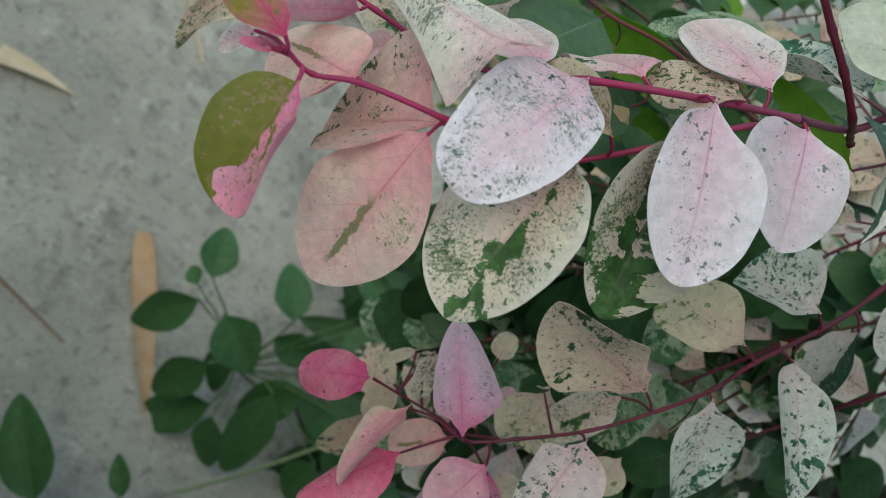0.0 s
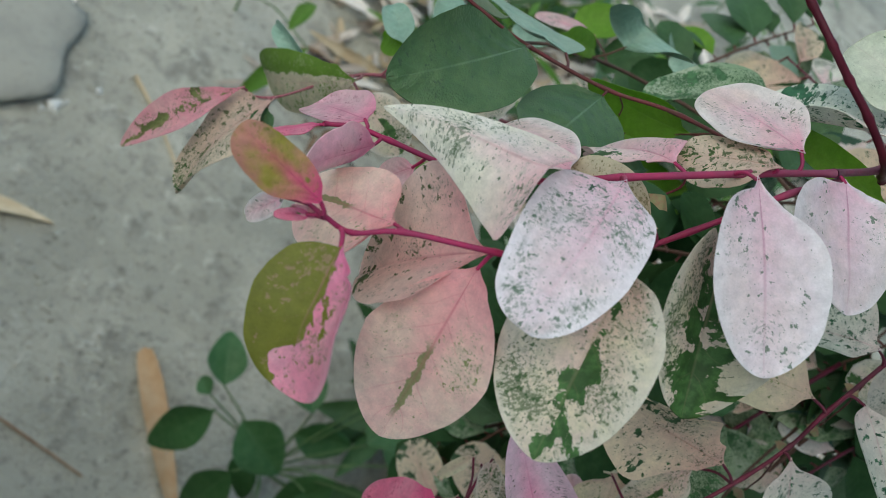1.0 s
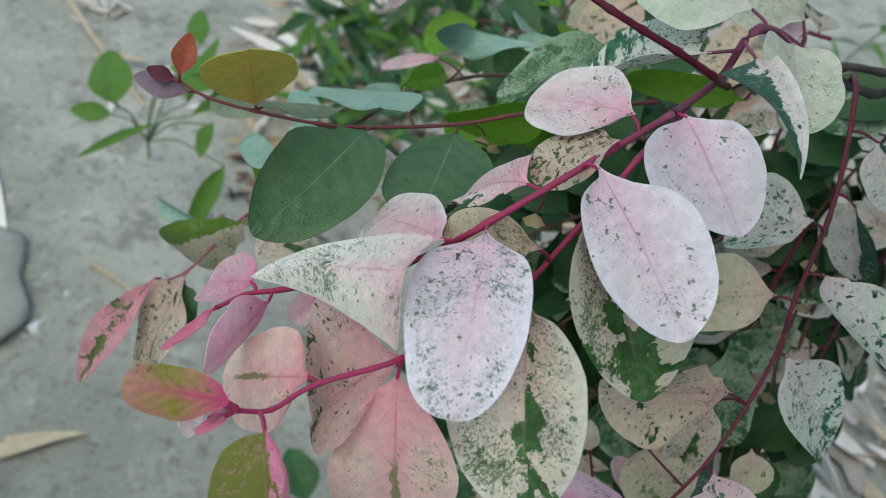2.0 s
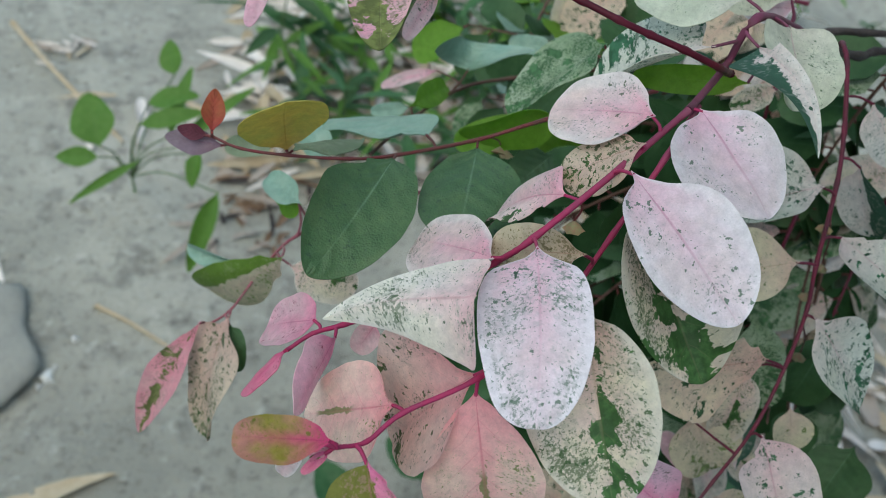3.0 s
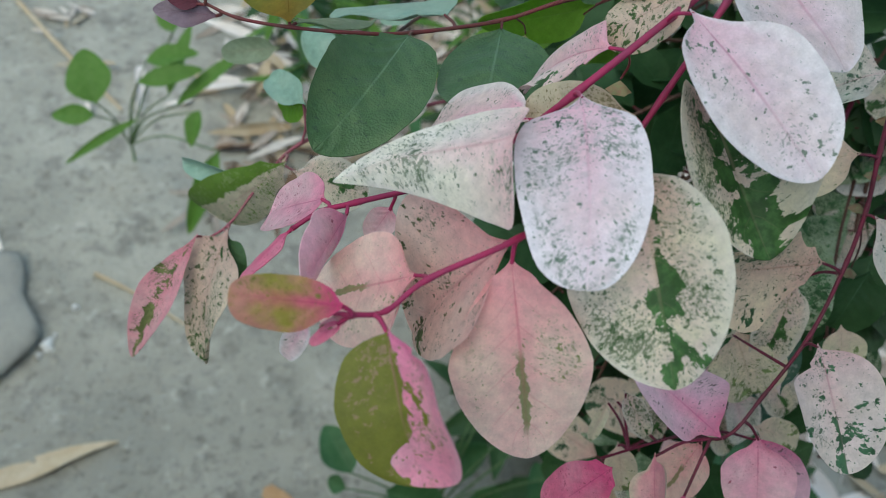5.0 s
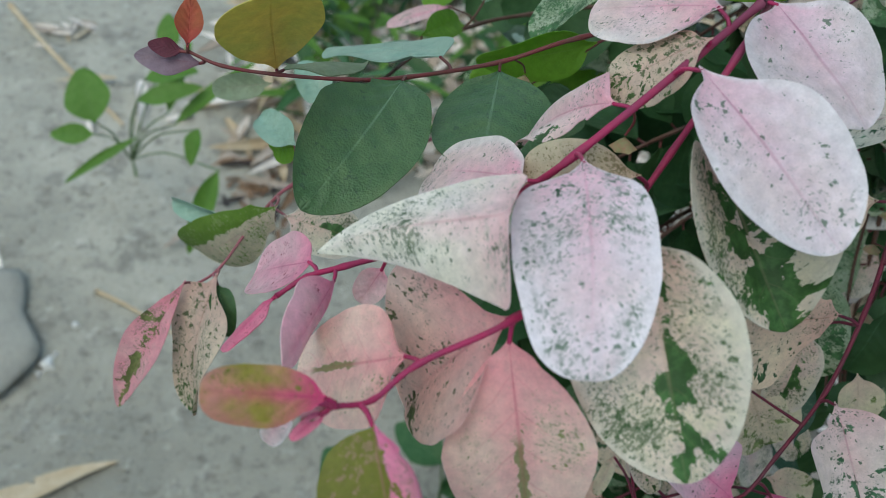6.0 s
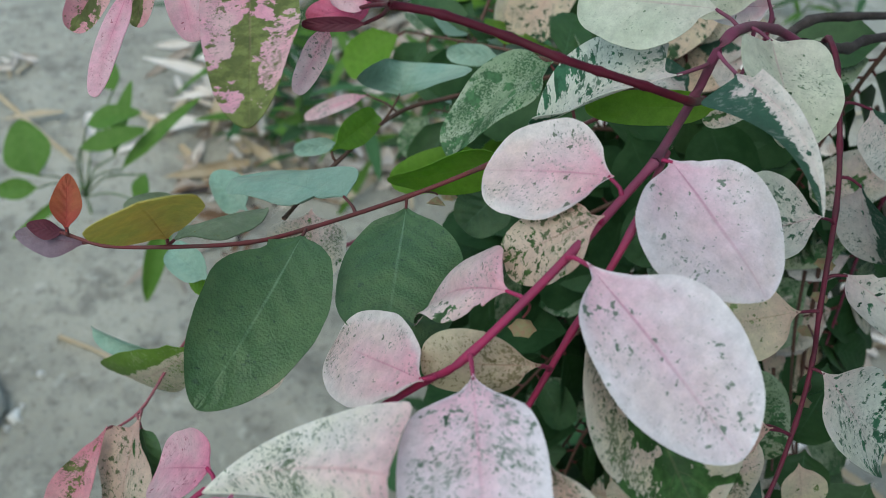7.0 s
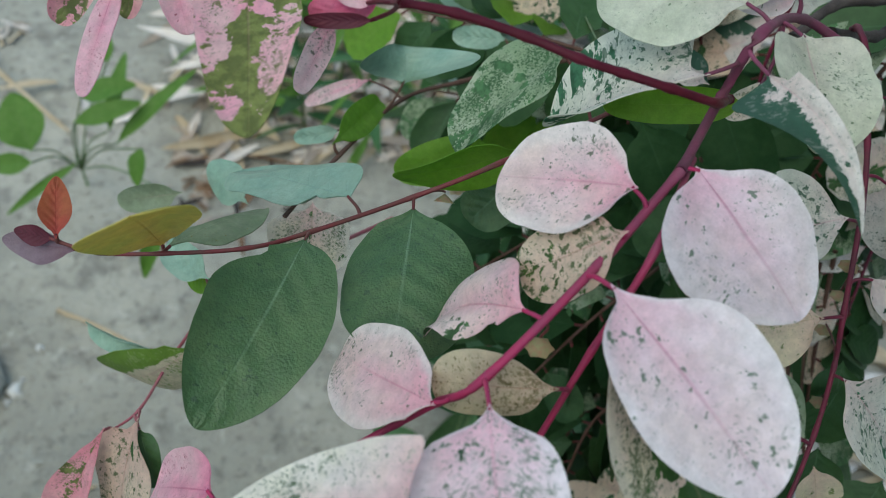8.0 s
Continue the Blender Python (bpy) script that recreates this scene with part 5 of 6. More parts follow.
spray([(0.5628, 0.0930, 1.0322), (0.5840, 0.0628, 0.9985), (0.6052, 0.0326, 0.9528)], 'mixvar', 130)
spray([(0.4456, 0.6925, 1.0023), (0.4594, 0.7269, 0.9688), (0.4733, 0.7613, 0.9232)], 'deep', 131)
spray([(0.4945, 0.2286, 0.7542), (0.4587, 0.2141, 0.7860), (0.4230, 0.1996, 0.8059)], 'mixgreen', 132)
spray([(0.1839, 0.5977, 1.0843), (0.1611, 0.6182, 1.1238), (0.1382, 0.6388, 1.1512)], 'mixvar', 133)
spray([(0.3767, 0.6442, 1.2449), (0.3280, 0.6406, 1.2342), (0.2793, 0.6370, 1.2115)], 'deep', 134)
spray([(0.4516, 0.2116, 0.8644), (0.4075, 0.1880, 0.8664), (0.3635, 0.1644, 0.8564)], 'mixgreen', 135)
spray([(0.1698, 0.0016, 0.9615), (0.2169, -0.0115, 0.9514), (0.2641, -0.0246, 0.9292)], 'mixvar', 136)
spray([(0.2974, 0.6780, 0.9253), (0.3188, 0.6675, 0.9693), (0.3402, 0.6570, 1.0012)], 'deep', 137)
spray([(0.5207, 0.4399, 1.1185), (0.4976, 0.4268, 1.1609), (0.4746, 0.4138, 1.1913)], 'mixgreen', 138)
spray([(0.4023, 0.0230, 0.8611), (0.3782, 0.0563, 0.8895), (0.3541, 0.0896, 0.9060)], 'mixvar', 139)
spray([(0.2583, 0.5235, 1.0473), (0.3071, 0.5179, 1.0568), (0.3558, 0.5123, 1.0543)], 'deep', 140)
spray([(0.5384, 0.5830, 0.8664), (0.5181, 0.5405, 0.8494), (0.4979, 0.4980, 0.8205)], 'mixgreen', 141)
spray([(0.5892, 0.1714, 1.1166), (0.6242, 0.1735, 1.0810), (0.6592, 0.1757, 1.0333)], 'mixvar', 142)
spray([(0.5971, 0.3140, 1.0257), (0.5873, 0.2650, 1.0260), (0.5775, 0.2160, 1.0143)], 'deep', 143)
spray([(0.3846, 0.1742, 0.7324), (0.3609, 0.1322, 0.7193), (0.3372, 0.0901, 0.6942)], 'mixgreen', 144)
spray([(0.3413, 0.5566, 1.2021), (0.3320, 0.6055, 1.2068), (0.3228, 0.6544, 1.1995)], 'mixvar', 145)
spray([(0.6583, 0.0432, 1.1119), (0.6892, 0.0582, 1.1483), (0.7202, 0.0732, 1.1726)], 'deep', 146)
spray([(0.5391, 0.5750, 1.1602), (0.5089, 0.5355, 1.1549), (0.4787, 0.4960, 1.1377)], 'mixgreen', 147)
spray([(0.5674, 0.3895, 0.9083), (0.5794, 0.4377, 0.9141), (0.5915, 0.4859, 0.9080)], 'mixvar', 148)
spray([(0.5621, 0.4421, 0.7549), (0.5505, 0.4907, 0.7550), (0.5388, 0.5394, 0.7432)], 'deep', 149)
spray([(0.1833, 0.2064, 1.2150), (0.1412, 0.1794, 1.2146), (0.0990, 0.1525, 1.2023)], 'mixgreen', 150)
spray([(0.3959, 0.4659, 1.1511), (0.4307, 0.4322, 1.1387), (0.4655, 0.3985, 1.1144)], 'mixvar', 151)
spray([(0.3722, 0.5857, 1.2226), (0.3968, 0.5456, 1.2397), (0.4213, 0.5055, 1.2448)], 'deep', 152)
spray([(0.2993, 0.1347, 1.2193), (0.2834, 0.0942, 1.1948), (0.2676, 0.0536, 1.1583)], 'mixgreen', 153)
spray([(0.4488, 0.2685, 0.6285), (0.4629, 0.2223, 0.6414), (0.4770, 0.1761, 0.6423)], 'mixvar', 154)
spray([(0.2658, 0.6814, 1.1653), (0.2177, 0.6676, 1.1662), (0.1697, 0.6538, 1.1551)], 'deep', 155)
spray([(0.2823, 0.3896, 0.9415), (0.3261, 0.3738, 0.9233), (0.3699, 0.3579, 0.8931)], 'mixgreen', 156)
spray([(0.5354, 0.0466, 0.7759), (0.5176, 0.0930, 0.7816), (0.4998, 0.1393, 0.7752)], 'mixvar', 157)
spray([(0.5497, 0.4441, 0.8792), (0.5987, 0.4396, 0.8703), (0.6477, 0.4351, 0.8493)], 'deep', 158)
spray([(0.1626, 0.0086, 1.1594), (0.2125, 0.0115, 1.1620), (0.2623, 0.0144, 1.1527)], 'mixgreen', 159)
spray([(0.5236, 0.6579, 1.2365), (0.5724, 0.6687, 1.2339), (0.6212, 0.6794, 1.2193)], 'mixvar', 160)
spray([(0.3955, 0.1063, 0.8866), (0.4443, 0.1168, 0.8894), (0.4931, 0.1273, 0.8801)], 'deep', 161)
spray([(0.5636, 0.3468, 0.6818), (0.5859, 0.3912, 0.6761), (0.6082, 0.4356, 0.6583)], 'mixgreen', 162)
spray([(0.6279, 0.1062, 1.1591), (0.5926, 0.1408, 1.1518), (0.5574, 0.1755, 1.1324)], 'mixvar', 163)
spray([(0.4561, 0.4875, 0.9894), (0.4094, 0.4771, 0.9751), (0.3626, 0.4666, 0.9488)], 'deep', 164)
spray([(0.5290, 0.6629, 1.2085), (0.5761, 0.6620, 1.2252), (0.6232, 0.6611, 1.2299)], 'mixgreen', 165)
spray([(0.5414, -0.0487, 0.6734), (0.5021, -0.0787, 0.6658), (0.4628, -0.1087, 0.6463)], 'mixvar', 166)
spray([(0.2474, 0.3639, 1.0358), (0.2961, 0.3602, 1.0250), (0.3447, 0.3566, 1.0022)], 'deep', 167)
spray([(0.2265, 0.1127, 0.9364), (0.1796, 0.1093, 0.9534), (0.1327, 0.1058, 0.9583)], 'mixgreen', 168)
spray([(0.6016, 0.6527, 1.1214), (0.5883, 0.6977, 1.1040), (0.5751, 0.7426, 1.0746)], 'mixvar', 169)
spray([(0.5096, 0.2954, 1.0975), (0.5554, 0.2862, 1.0799), (0.6013, 0.2770, 1.0503)], 'deep', 170)
spray([(0.6090, 0.1734, 0.9715), (0.6589, 0.1772, 0.9708), (0.7087, 0.1810, 0.9580)], 'mixgreen', 171)
spray([(0.2989, 0.4572, 0.8503), (0.3260, 0.4987, 0.8569), (0.3531, 0.5402, 0.8514)], 'mixvar', 172)
spray([(0.6124, 0.4110, 0.7583), (0.6158, 0.3627, 0.7461), (0.6191, 0.3143, 0.7219)], 'deep', 173)
spray([(0.2267, 0.1528, 1.0605), (0.1972, 0.1582, 1.0205), (0.1676, 0.1636, 0.9685)], 'mixgreen', 174)
spray([(0.5314, 0.4339, 1.1567), (0.5021, 0.4743, 1.1556), (0.4727, 0.5148, 1.1426)], 'mixvar', 175)
spray([(0.2948, 0.3225, 1.1591), (0.2467, 0.3306, 1.1698), (0.1985, 0.3387, 1.1684)], 'deep', 176)
spray([(0.4245, 0.2093, 1.0256), (0.3939, 0.2435, 1.0057), (0.3634, 0.2777, 0.9737)], 'mixgreen', 177)
spray([(0.2508, 0.0675, 0.7888), (0.2903, 0.0981, 0.7873), (0.3298, 0.1287, 0.7737)], 'mixvar', 178)
spray([(0.5523, 0.1660, 0.9292), (0.5795, 0.2071, 0.9206), (0.6067, 0.2482, 0.9001)], 'deep', 179)
spray([(0.4220, 0.4006, 1.0226), (0.4413, 0.3669, 1.0541), (0.4606, 0.3333, 1.0737)], 'mixgreen', 180)
spray([(0.2821, 0.2785, 1.0212), (0.3002, 0.3045, 0.9825), (0.3182, 0.3306, 0.9318)], 'mixvar', 181)
spray([(0.5332, 0.2280, 0.8958), (0.5796, 0.2287, 0.8772), (0.6261, 0.2295, 0.8466)], 'deep', 182)
spray([(0.4617, 0.2978, 1.2253), (0.4349, 0.2884, 1.2664), (0.4081, 0.2789, 1.2956)], 'mixgreen', 183)
spray([(0.5597, 0.2263, 0.9578), (0.5131, 0.2380, 0.9716), (0.4665, 0.2498, 0.9733)], 'mixvar', 184)
spray([(0.2968, 0.6487, 0.9903), (0.3230, 0.6776, 0.9590), (0.3492, 0.7065, 0.9157)], 'deep', 185)
spray([(0.4866, 0.0365, 1.0554), (0.5095, -0.0078, 1.0579), (0.5324, -0.0522, 1.0484)], 'mixgreen', 186)
spray([(0.3812, 0.1638, 0.9254), (0.3759, 0.1141, 0.9235), (0.3707, 0.0644, 0.9095)], 'mixvar', 187)
spray([(0.3153, 0.4717, 0.8702), (0.3420, 0.4296, 0.8667), (0.3687, 0.3875, 0.8512)], 'deep', 188)
spray([(0.3773, 0.3780, 0.9070), (0.3310, 0.3613, 0.8982), (0.2847, 0.3445, 0.8774)], 'mixgreen', 189)
spray([(0.3016, -0.0437, 0.7260), (0.2973, -0.0935, 0.7281), (0.2929, -0.1433, 0.7182)], 'mixvar', 190)
spray([(0.4677, 0.1468, 1.0417), (0.4183, 0.1539, 1.0439), (0.3688, 0.1610, 1.0342)], 'deep', 191)
spray([(0.6334, 0.1547, 0.8695), (0.6557, 0.1938, 0.8912), (0.6780, 0.2330, 0.9009)], 'mixgreen', 192)
spray([(0.2959, 0.0213, 1.1586), (0.2632, 0.0585, 1.1515), (0.2305, 0.0956, 1.1324)], 'mixvar', 193)
spray([(0.2886, 0.6345, 1.0182), (0.3044, 0.6817, 1.0132), (0.3202, 0.7288, 0.9962)], 'deep', 194)
spray([(0.4965, 0.0844, 0.7960), (0.5043, 0.1337, 0.7988), (0.5121, 0.1830, 0.7895)], 'mixgreen', 195)
spray([(0.6298, 0.4790, 0.7610), (0.6716, 0.4852, 0.7877), (0.7134, 0.4914, 0.8024)], 'mixvar', 196)
spray([(0.2329, 0.0081, 0.9896), (0.2186, 0.0526, 1.0073), (0.2043, 0.0971, 1.0130)], 'deep', 197)
spray([(0.4858, 0.4055, 1.2009), (0.5047, 0.3626, 1.1833), (0.5236, 0.3198, 1.1537)], 'mixgreen', 198)
spray([(0.6324, 0.5555, 1.2549), (0.5851, 0.5717, 1.2558), (0.5379, 0.5880, 1.2448)], 'mixvar', 199)

# low weed with broad leaves beside the bush
weed_a = weed((0.1059, 0.3163, 0.0000), "low broad-leaved green weed growing from the bare mud")
weed_leaf(weed_a, (0.0108, 0.2801, 0.1983), (-0.0178, 0.2264, 0.1335), 0.057)
weed_leaf(weed_a, (0.0014, 0.2991, 0.2113), (-0.0314, 0.3450, 0.2219), 0.054)
weed_leaf(weed_a, (0.0377, 0.2821, 0.2169), (0.1036, 0.2697, 0.1993), 0.071)
weed_leaf(weed_a, (-0.0032, 0.2868, 0.2011), (-0.0255, 0.3003, 0.1887), 0.025)
weed_leaf(weed_a, (0.0720, 0.2673, 0.1224), (0.0607, 0.2128, 0.0599), 0.062)
weed_leaf(weed_a, (0.0714, 0.3049, 0.1003), (0.1034, 0.2669, 0.0575), 0.048)
weed_leaf(weed_a, (0.0982, 0.3504, 0.1903), (0.0467, 0.3940, 0.1961), 0.058)
weed_leaf(weed_a, (0.1178, 0.2547, 0.0696), (0.0735, 0.1884, -0.0074), 0.068)
weed_leaf(weed_a, (0.1264, 0.2411, 0.0860), (0.1704, 0.2053, 0.0469), 0.055)
weed_leaf(weed_a, (0.1450, 0.2848, 0.1733), (0.1831, 0.2050, 0.0995), 0.068)
weed_leaf(weed_a, (0.1708, 0.3227, 0.1557), (0.1444, 0.2654, 0.0885), 0.063)
weed_leaf(weed_a, (0.1561, 0.3301, 0.2605), (0.1685, 0.3866, 0.2867), 0.061)
weed_leaf(weed_a, (0.1741, 0.4424, 0.2224), (0.1164, 0.4569, 0.2049), 0.056)
weed_leaf(weed_a, (0.2303, 0.2789, 0.1701), (0.2125, 0.3328, 0.1894), 0.053)
weed_leaf(weed_a, (0.2430, 0.2751, 0.1566), (0.2538, 0.2345, 0.1083), 0.062)
weed_leaf(weed_a, (0.1379, 0.3910, 0.2533), (0.2088, 0.4295, 0.2754), 0.053)
weed_leaf(weed_a, (0.2290, 0.3035, 0.2522), (0.2491, 0.2600, 0.2033), 0.064)
weed_leaf(weed_a, (0.2473, 0.3908, 0.1950), (0.1921, 0.3965, 0.1712), 0.072)
weed_leaf(weed_a, (0.1015, 0.3488, 0.1134), (0.1649, 0.3764, 0.1259), 0.058)
weed_stalk(weed_a, [(0.1688, 0.1602, 0.0566), (0.1938, 0.2080, 0.1226), (0.2073, 0.2412, 0.1756), (0.2181, 0.2708, 0.2254)], 0.0028)
weed_b = weed((0.1051, 0.0755, 0.0000), "seedling with broad green leaves on the mud")
weed_leaf(weed_b, (0.0701, 0.0454, 0.1303), (-0.0180, 0.0868, 0.1473), 0.071)
weed_leaf(weed_b, (0.1257, 0.1076, 0.1108), (0.0898, 0.1280, 0.1205), 0.029)
weed_leaf(weed_b, (0.0855, 0.0549, 0.1019), (0.1373, 0.0592, 0.1138), 0.054)
weed_c = weed((-0.4349, 0.9196, 0.0000), "spindly weed with small bright green leaves beside dry litter")
weed_leaf(weed_c, (-0.3258, 0.6307, 0.3920), (-0.3489, 0.6765, 0.4274), 0.064, 'grass')
weed_leaf(weed_c, (-0.3252, 0.6216, 0.3845), (-0.3751, 0.6223, 0.3785), 0.030, 'grass')
weed_leaf(weed_c, (-0.2941, 0.6740, 0.3932), (-0.2292, 0.6886, 0.4141), 0.031, 'grass')
weed_leaf(weed_c, (-0.2933, 0.7098, 0.3971), (-0.2401, 0.7213, 0.4138), 0.040, 'grass')
weed_leaf(weed_c, (-0.2775, 0.7780, 0.3908), (-0.2929, 0.8115, 0.4168), 0.042, 'grass')
weed_leaf(weed_c, (-0.2766, 0.6199, 0.3895), (-0.3557, 0.5845, 0.3493), 0.015, 'grass')
weed_leaf(weed_c, (-0.1795, 0.5797, 0.3950), (-0.2059, 0.5141, 0.3365), 0.030, 'grass')
weed_leaf(weed_c, (-0.2099, 0.6285, 0.4056), (-0.2189, 0.5997, 0.3803), 0.030, 'grass')
weed_leaf(weed_c, (-0.2534, 0.6679, 0.3672), (-0.1794, 0.7275, 0.4271), 0.024, 'grass')
weed_leaf(weed_c, (-0.2704, 0.7011, 0.3535), (-0.2582, 0.7673, 0.4106), 0.025, 'grass')


# ---- ground and what lies on it ----
def ground_height(x, y):
    q = Vector((x, y, 0))
    return 0.008 * noise.noise(q * 3) + 0.004 * noise.noise(q * 11)


def ground_sheet():
    bm = bmesh.new()
    size, n = 200.0, 240

    def place(i):
        s = 2 * i / n - 1
        return size * s * abs(s) ** 3.0
    vs = [[bm.verts.new((place(i) - 0.1, place(j) + 0.6, 0)) for i in range(n + 1)] for j in range(n + 1)]
    for row in vs:
        for v in row:
            v.co.z = ground_height(v.co.x, v.co.y)
    for j in range(n):
        for i in range(n):
            bm.faces.new((vs[j][i], vs[j][i + 1], vs[j + 1][i + 1], vs[j + 1][i]))
    ob = new("ground", mesh_from("ground", bm, M_EARTH))
    return tagged(ob, "bare ground of pale grey trodden mud", "ground", kind="structure")


ground_sheet()


def rock(centre, size, seed, label):
    bm = bmesh.new()
    bmesh.ops.create_icosphere(bm, subdivisions=4, radius=1.0)
    for v in bm.verts:
        d = v.co.normalized()
        k = 1 + 0.16 * noise.noise(d * 1.3 + Vector((seed, 0, 0))) + 0.06 * noise.noise(d * 5 + Vector((seed, 3, 0)))
        flat = 1 - 0.35 * max(0.0, d.z) ** 2
        round_off = math.hypot(d.x, d.y)
        if round_off > 0.01:
            sixth = math.atan2(d.y, d.x) % (math.pi / 3) - math.pi / 6
            k *= 1 + (0.866 / math.cos(sixth) - 1) * 0.8
        v.co = Vector((d.x * size[0], d.y * size[1], d.z * size[2] * flat)) * k
    ob = new("stone", mesh_from("stone", bm, M_STONE))
    ob.location = centre
    ob.rotation_euler = (0, radians(2), 0)
    return tagged(ob, label, "stone")


rock((-0.612, 0.548, 0.016), (0.142, 0.150, 0.022), 2.0, "smooth grey stone half sunk in the mud")


def crumbs(count, low, high):
    """Crumbs of dried mud and grit, strewn over the bare ground."""
    r = random.Random(11)
    bm = bmesh.new()
    bmesh.ops.create_icosphere(bm, subdivisions=1, radius=1.0)
    ball = np.array([v.co for v in bm.verts])
    faces = np.array([[v.index for v in f.verts] for f in bm.faces])
    bm.free()
    places, tris = [], []
    for k in range(count):
        x, y = r.uniform(low[0], high[0]), r.uniform(low[1], high[1])
        if noise.noise(Vector((x * 5, y * 5, 2.0))) < r.uniform(-0.35, 0.35):
            continue
        size = 0.0009 + 0.0028 * r.random() ** 3
        shape = ball * np.array([r.uniform(0.7, 1.3), r.uniform(0.7, 1.3), r.uniform(0.5, 0.8)]) * size * np.array([[r.uniform(0.75, 1.2)] for _ in ball])
        tris.append(faces + 12 * len(places))
        places.append(shape + np.array([x, y, ground_height(x, y) + 0.25 * size]))
    me = bpy.data.meshes.new("soil_crumbs")
    me.from_pydata(np.concatenate(places).tolist(), [], np.concatenate(tris).tolist())
    me.materials.append(M_CRUMB)
    return tagged(new("soil_crumbs", me), "crumbs of dried grey mud and grit strewn over the ground", "soil crumbs", kind="stuff")


M_CRUMB = plain_material("dried_mud_crumb", (0.25, 0.235, 0.20), (0.40, 0.385, 0.33), 60, 0.95, 0.5, 0.001)
crumbs(9000, (-0.85, 0.02), (0.35, 1.45))


def dry_leaf_mesh(length, width, arch, seed, material):
    bm = bmesh.new()
    blade(bm, length, width, wide=0.38, full=0.45, fold=0.25, bend=arch, wave=0.25, seed=seed, nu=4, nv=10, thick=0.0004, twist=0.5, blunt=0.7, neck=0.03, waist=0.7)
    return mesh_from("dry_leaf", bm, material)


def dry_leaf(base, tip, width, material, seed, label="dry tan bamboo leaf lying on the mud"):
    a, b = Vector((*base, 0.0)), Vector((*tip, 0.0))
    a.z, b.z = ground_height(*base) + 0.006, ground_height(*tip) + 0.004
    y = (b - a).normalized()
    z = Vector((0, 0, 1))
    x = y.cross(z).normalized()
    m = Matrix((x, y, x.cross(y))).transposed().to_4x4()
    m.translation = a
    ob = new("dry_leaf", dry_leaf_mesh((b - a).length, width, 0.02, seed, material))
    ob.matrix_world = m
    return tagged(ob, label, "dry leaf", "dry leaves on the ground")


M_DRY_TAN = plain_material("tan_dry_leaf", (0.55, 0.33, 0.17), (0.60, 0.42, 0.26), 25, 0.6, 0.4, 0.0008)
dry_leaf((-0.470, 0.328), (-0.313, 0.404), 0.034, M_DRY, 11)
dry_leaf((-0.112, 0.352), (0.082, 0.204), 0.033, M_DRY_TAN, 12, "long orange-tan bamboo leaf lying beside the weed")
dry_leaf((-0.70, 0.85), (-0.555, 0.66), 0.032, M_DRY_PALE, 13, "bleached bamboo leaf lying by the stone")
dry_leaf((-0.74, 0.95), (-0.66, 0.80), 0.03, M_DRY, 14)


def stick(points, r, material, label):
    bm = bmesh.new()
    tube(bm, smooth_line(points, 5), r, r * 0.6, 7, 0.15)
    ob = new("dry_stick", mesh_from("dry_stick", bm, material))
    return tagged(ob, label, "stick", "dry sticks on the ground")


stick([(-0.25, 0.175, 0.003), (-0.155, 0.183, 0.004), (-0.052, 0.190, 0.003)], 0.0022, M_DRY_BROWN, "thin brown stick lying on the mud")
stick([(-0.424, 0.669, 0.003), (-0.36, 0.640, 0.006), (-0.27, 0.592, 0.004)], 0.0035, M_DRY, "pale straw stalk lying on the mud")
stick([(-0.80, 1.34, 0.02), (-0.66, 1.19, 0.03), (-0.49, 1.04, 0.004)], 0.006, M_DRY, "pale dry cane lying across the litter")
stick([(0.30, 0.42, 0.02), (0.36, 0.50, 0.03), (0.42, 0.52, 0.01)], 0.004, M_DRY_BROWN, "brown twig lying under the bush")
stick([(-0.38, 1.10, 0.01), (-0.20, 1.16, 0.03), (-0.02, 1.14, 0.01)], 0.004, M_DRY, "dry cane lying in the litter")
stick([(-0.30, 0.97, 0.004), (-0.18, 0.99, 0.01), (0.0, 0.95, 0.004)], 0.004, M_DRY_BROWN, "dark twig lying on the mud")


def splat(centre, size, seed):
    """A chalky white dropping, a thin uneven cake on the mud."""
    bm = bmesh.new()
    mid = bm.verts.new((0, 0, 0.0025))
    ring = []
    for k in range(22):
        a = 2 * math.pi * k / 22
        r = size * (0.7 + 0.7 * noise.noise(Vector((math.cos(a) * 1.6 + seed, math.sin(a) * 1.6, seed))))
        ring.append((bm.verts.new((r * 0.7 * math.cos(a), r * 0.7 * math.sin(a), 0.002)), bm.verts.new((r * math.cos(a), r * math.sin(a), -0.004))))
    for k in range(22):
        (a, c), (b, d) = ring[k], ring[(k + 1) % 22]
        bm.faces.new((mid, a, b))
        bm.faces.new((a, c, d, b))
    ob = new("white_dropping", mesh_from("white_dropping", bm, M_CHALK))
    ob.location = (*centre, ground_height(*centre) + 0.002)
    return tagged(ob, "chalky white bird dropping dried on the mud", "dropping")


M_CHALK = plain_material("chalk_white", (0.72, 0.72, 0.70), (0.58, 0.58, 0.56), 120, 0.9, 0.4, 0.001)
splat((-0.453, 0.540), 0.014, 1.0)
splat((-0.437, 0.608), 0.008, 2.0)
splat((-0.458, 0.522), 0.007, 3.0)
splat((-0.447, 0.556), 0.004, 5.0)

M_DRY_GREY = plain_material("weathered_dry_leaf", (0.42, 0.35, 0.30), (0.52, 0.43, 0.35), 30, 0.7, 0.4, 0.0008)

# scattered litter of dry leaves under the weeds and under the bush
DRY = [dry_leaf_mesh(0.05 + 0.012 * k, 0.014 + 0.002 * (k % 4), 0.05 + 0.03 * (k % 3), 40 + k, (M_DRY_PALE, M_DRY, M_DRY_PALE, M_DRY_GREY)[k % 4]) for k in range(8)]
rng = random.Random(7)


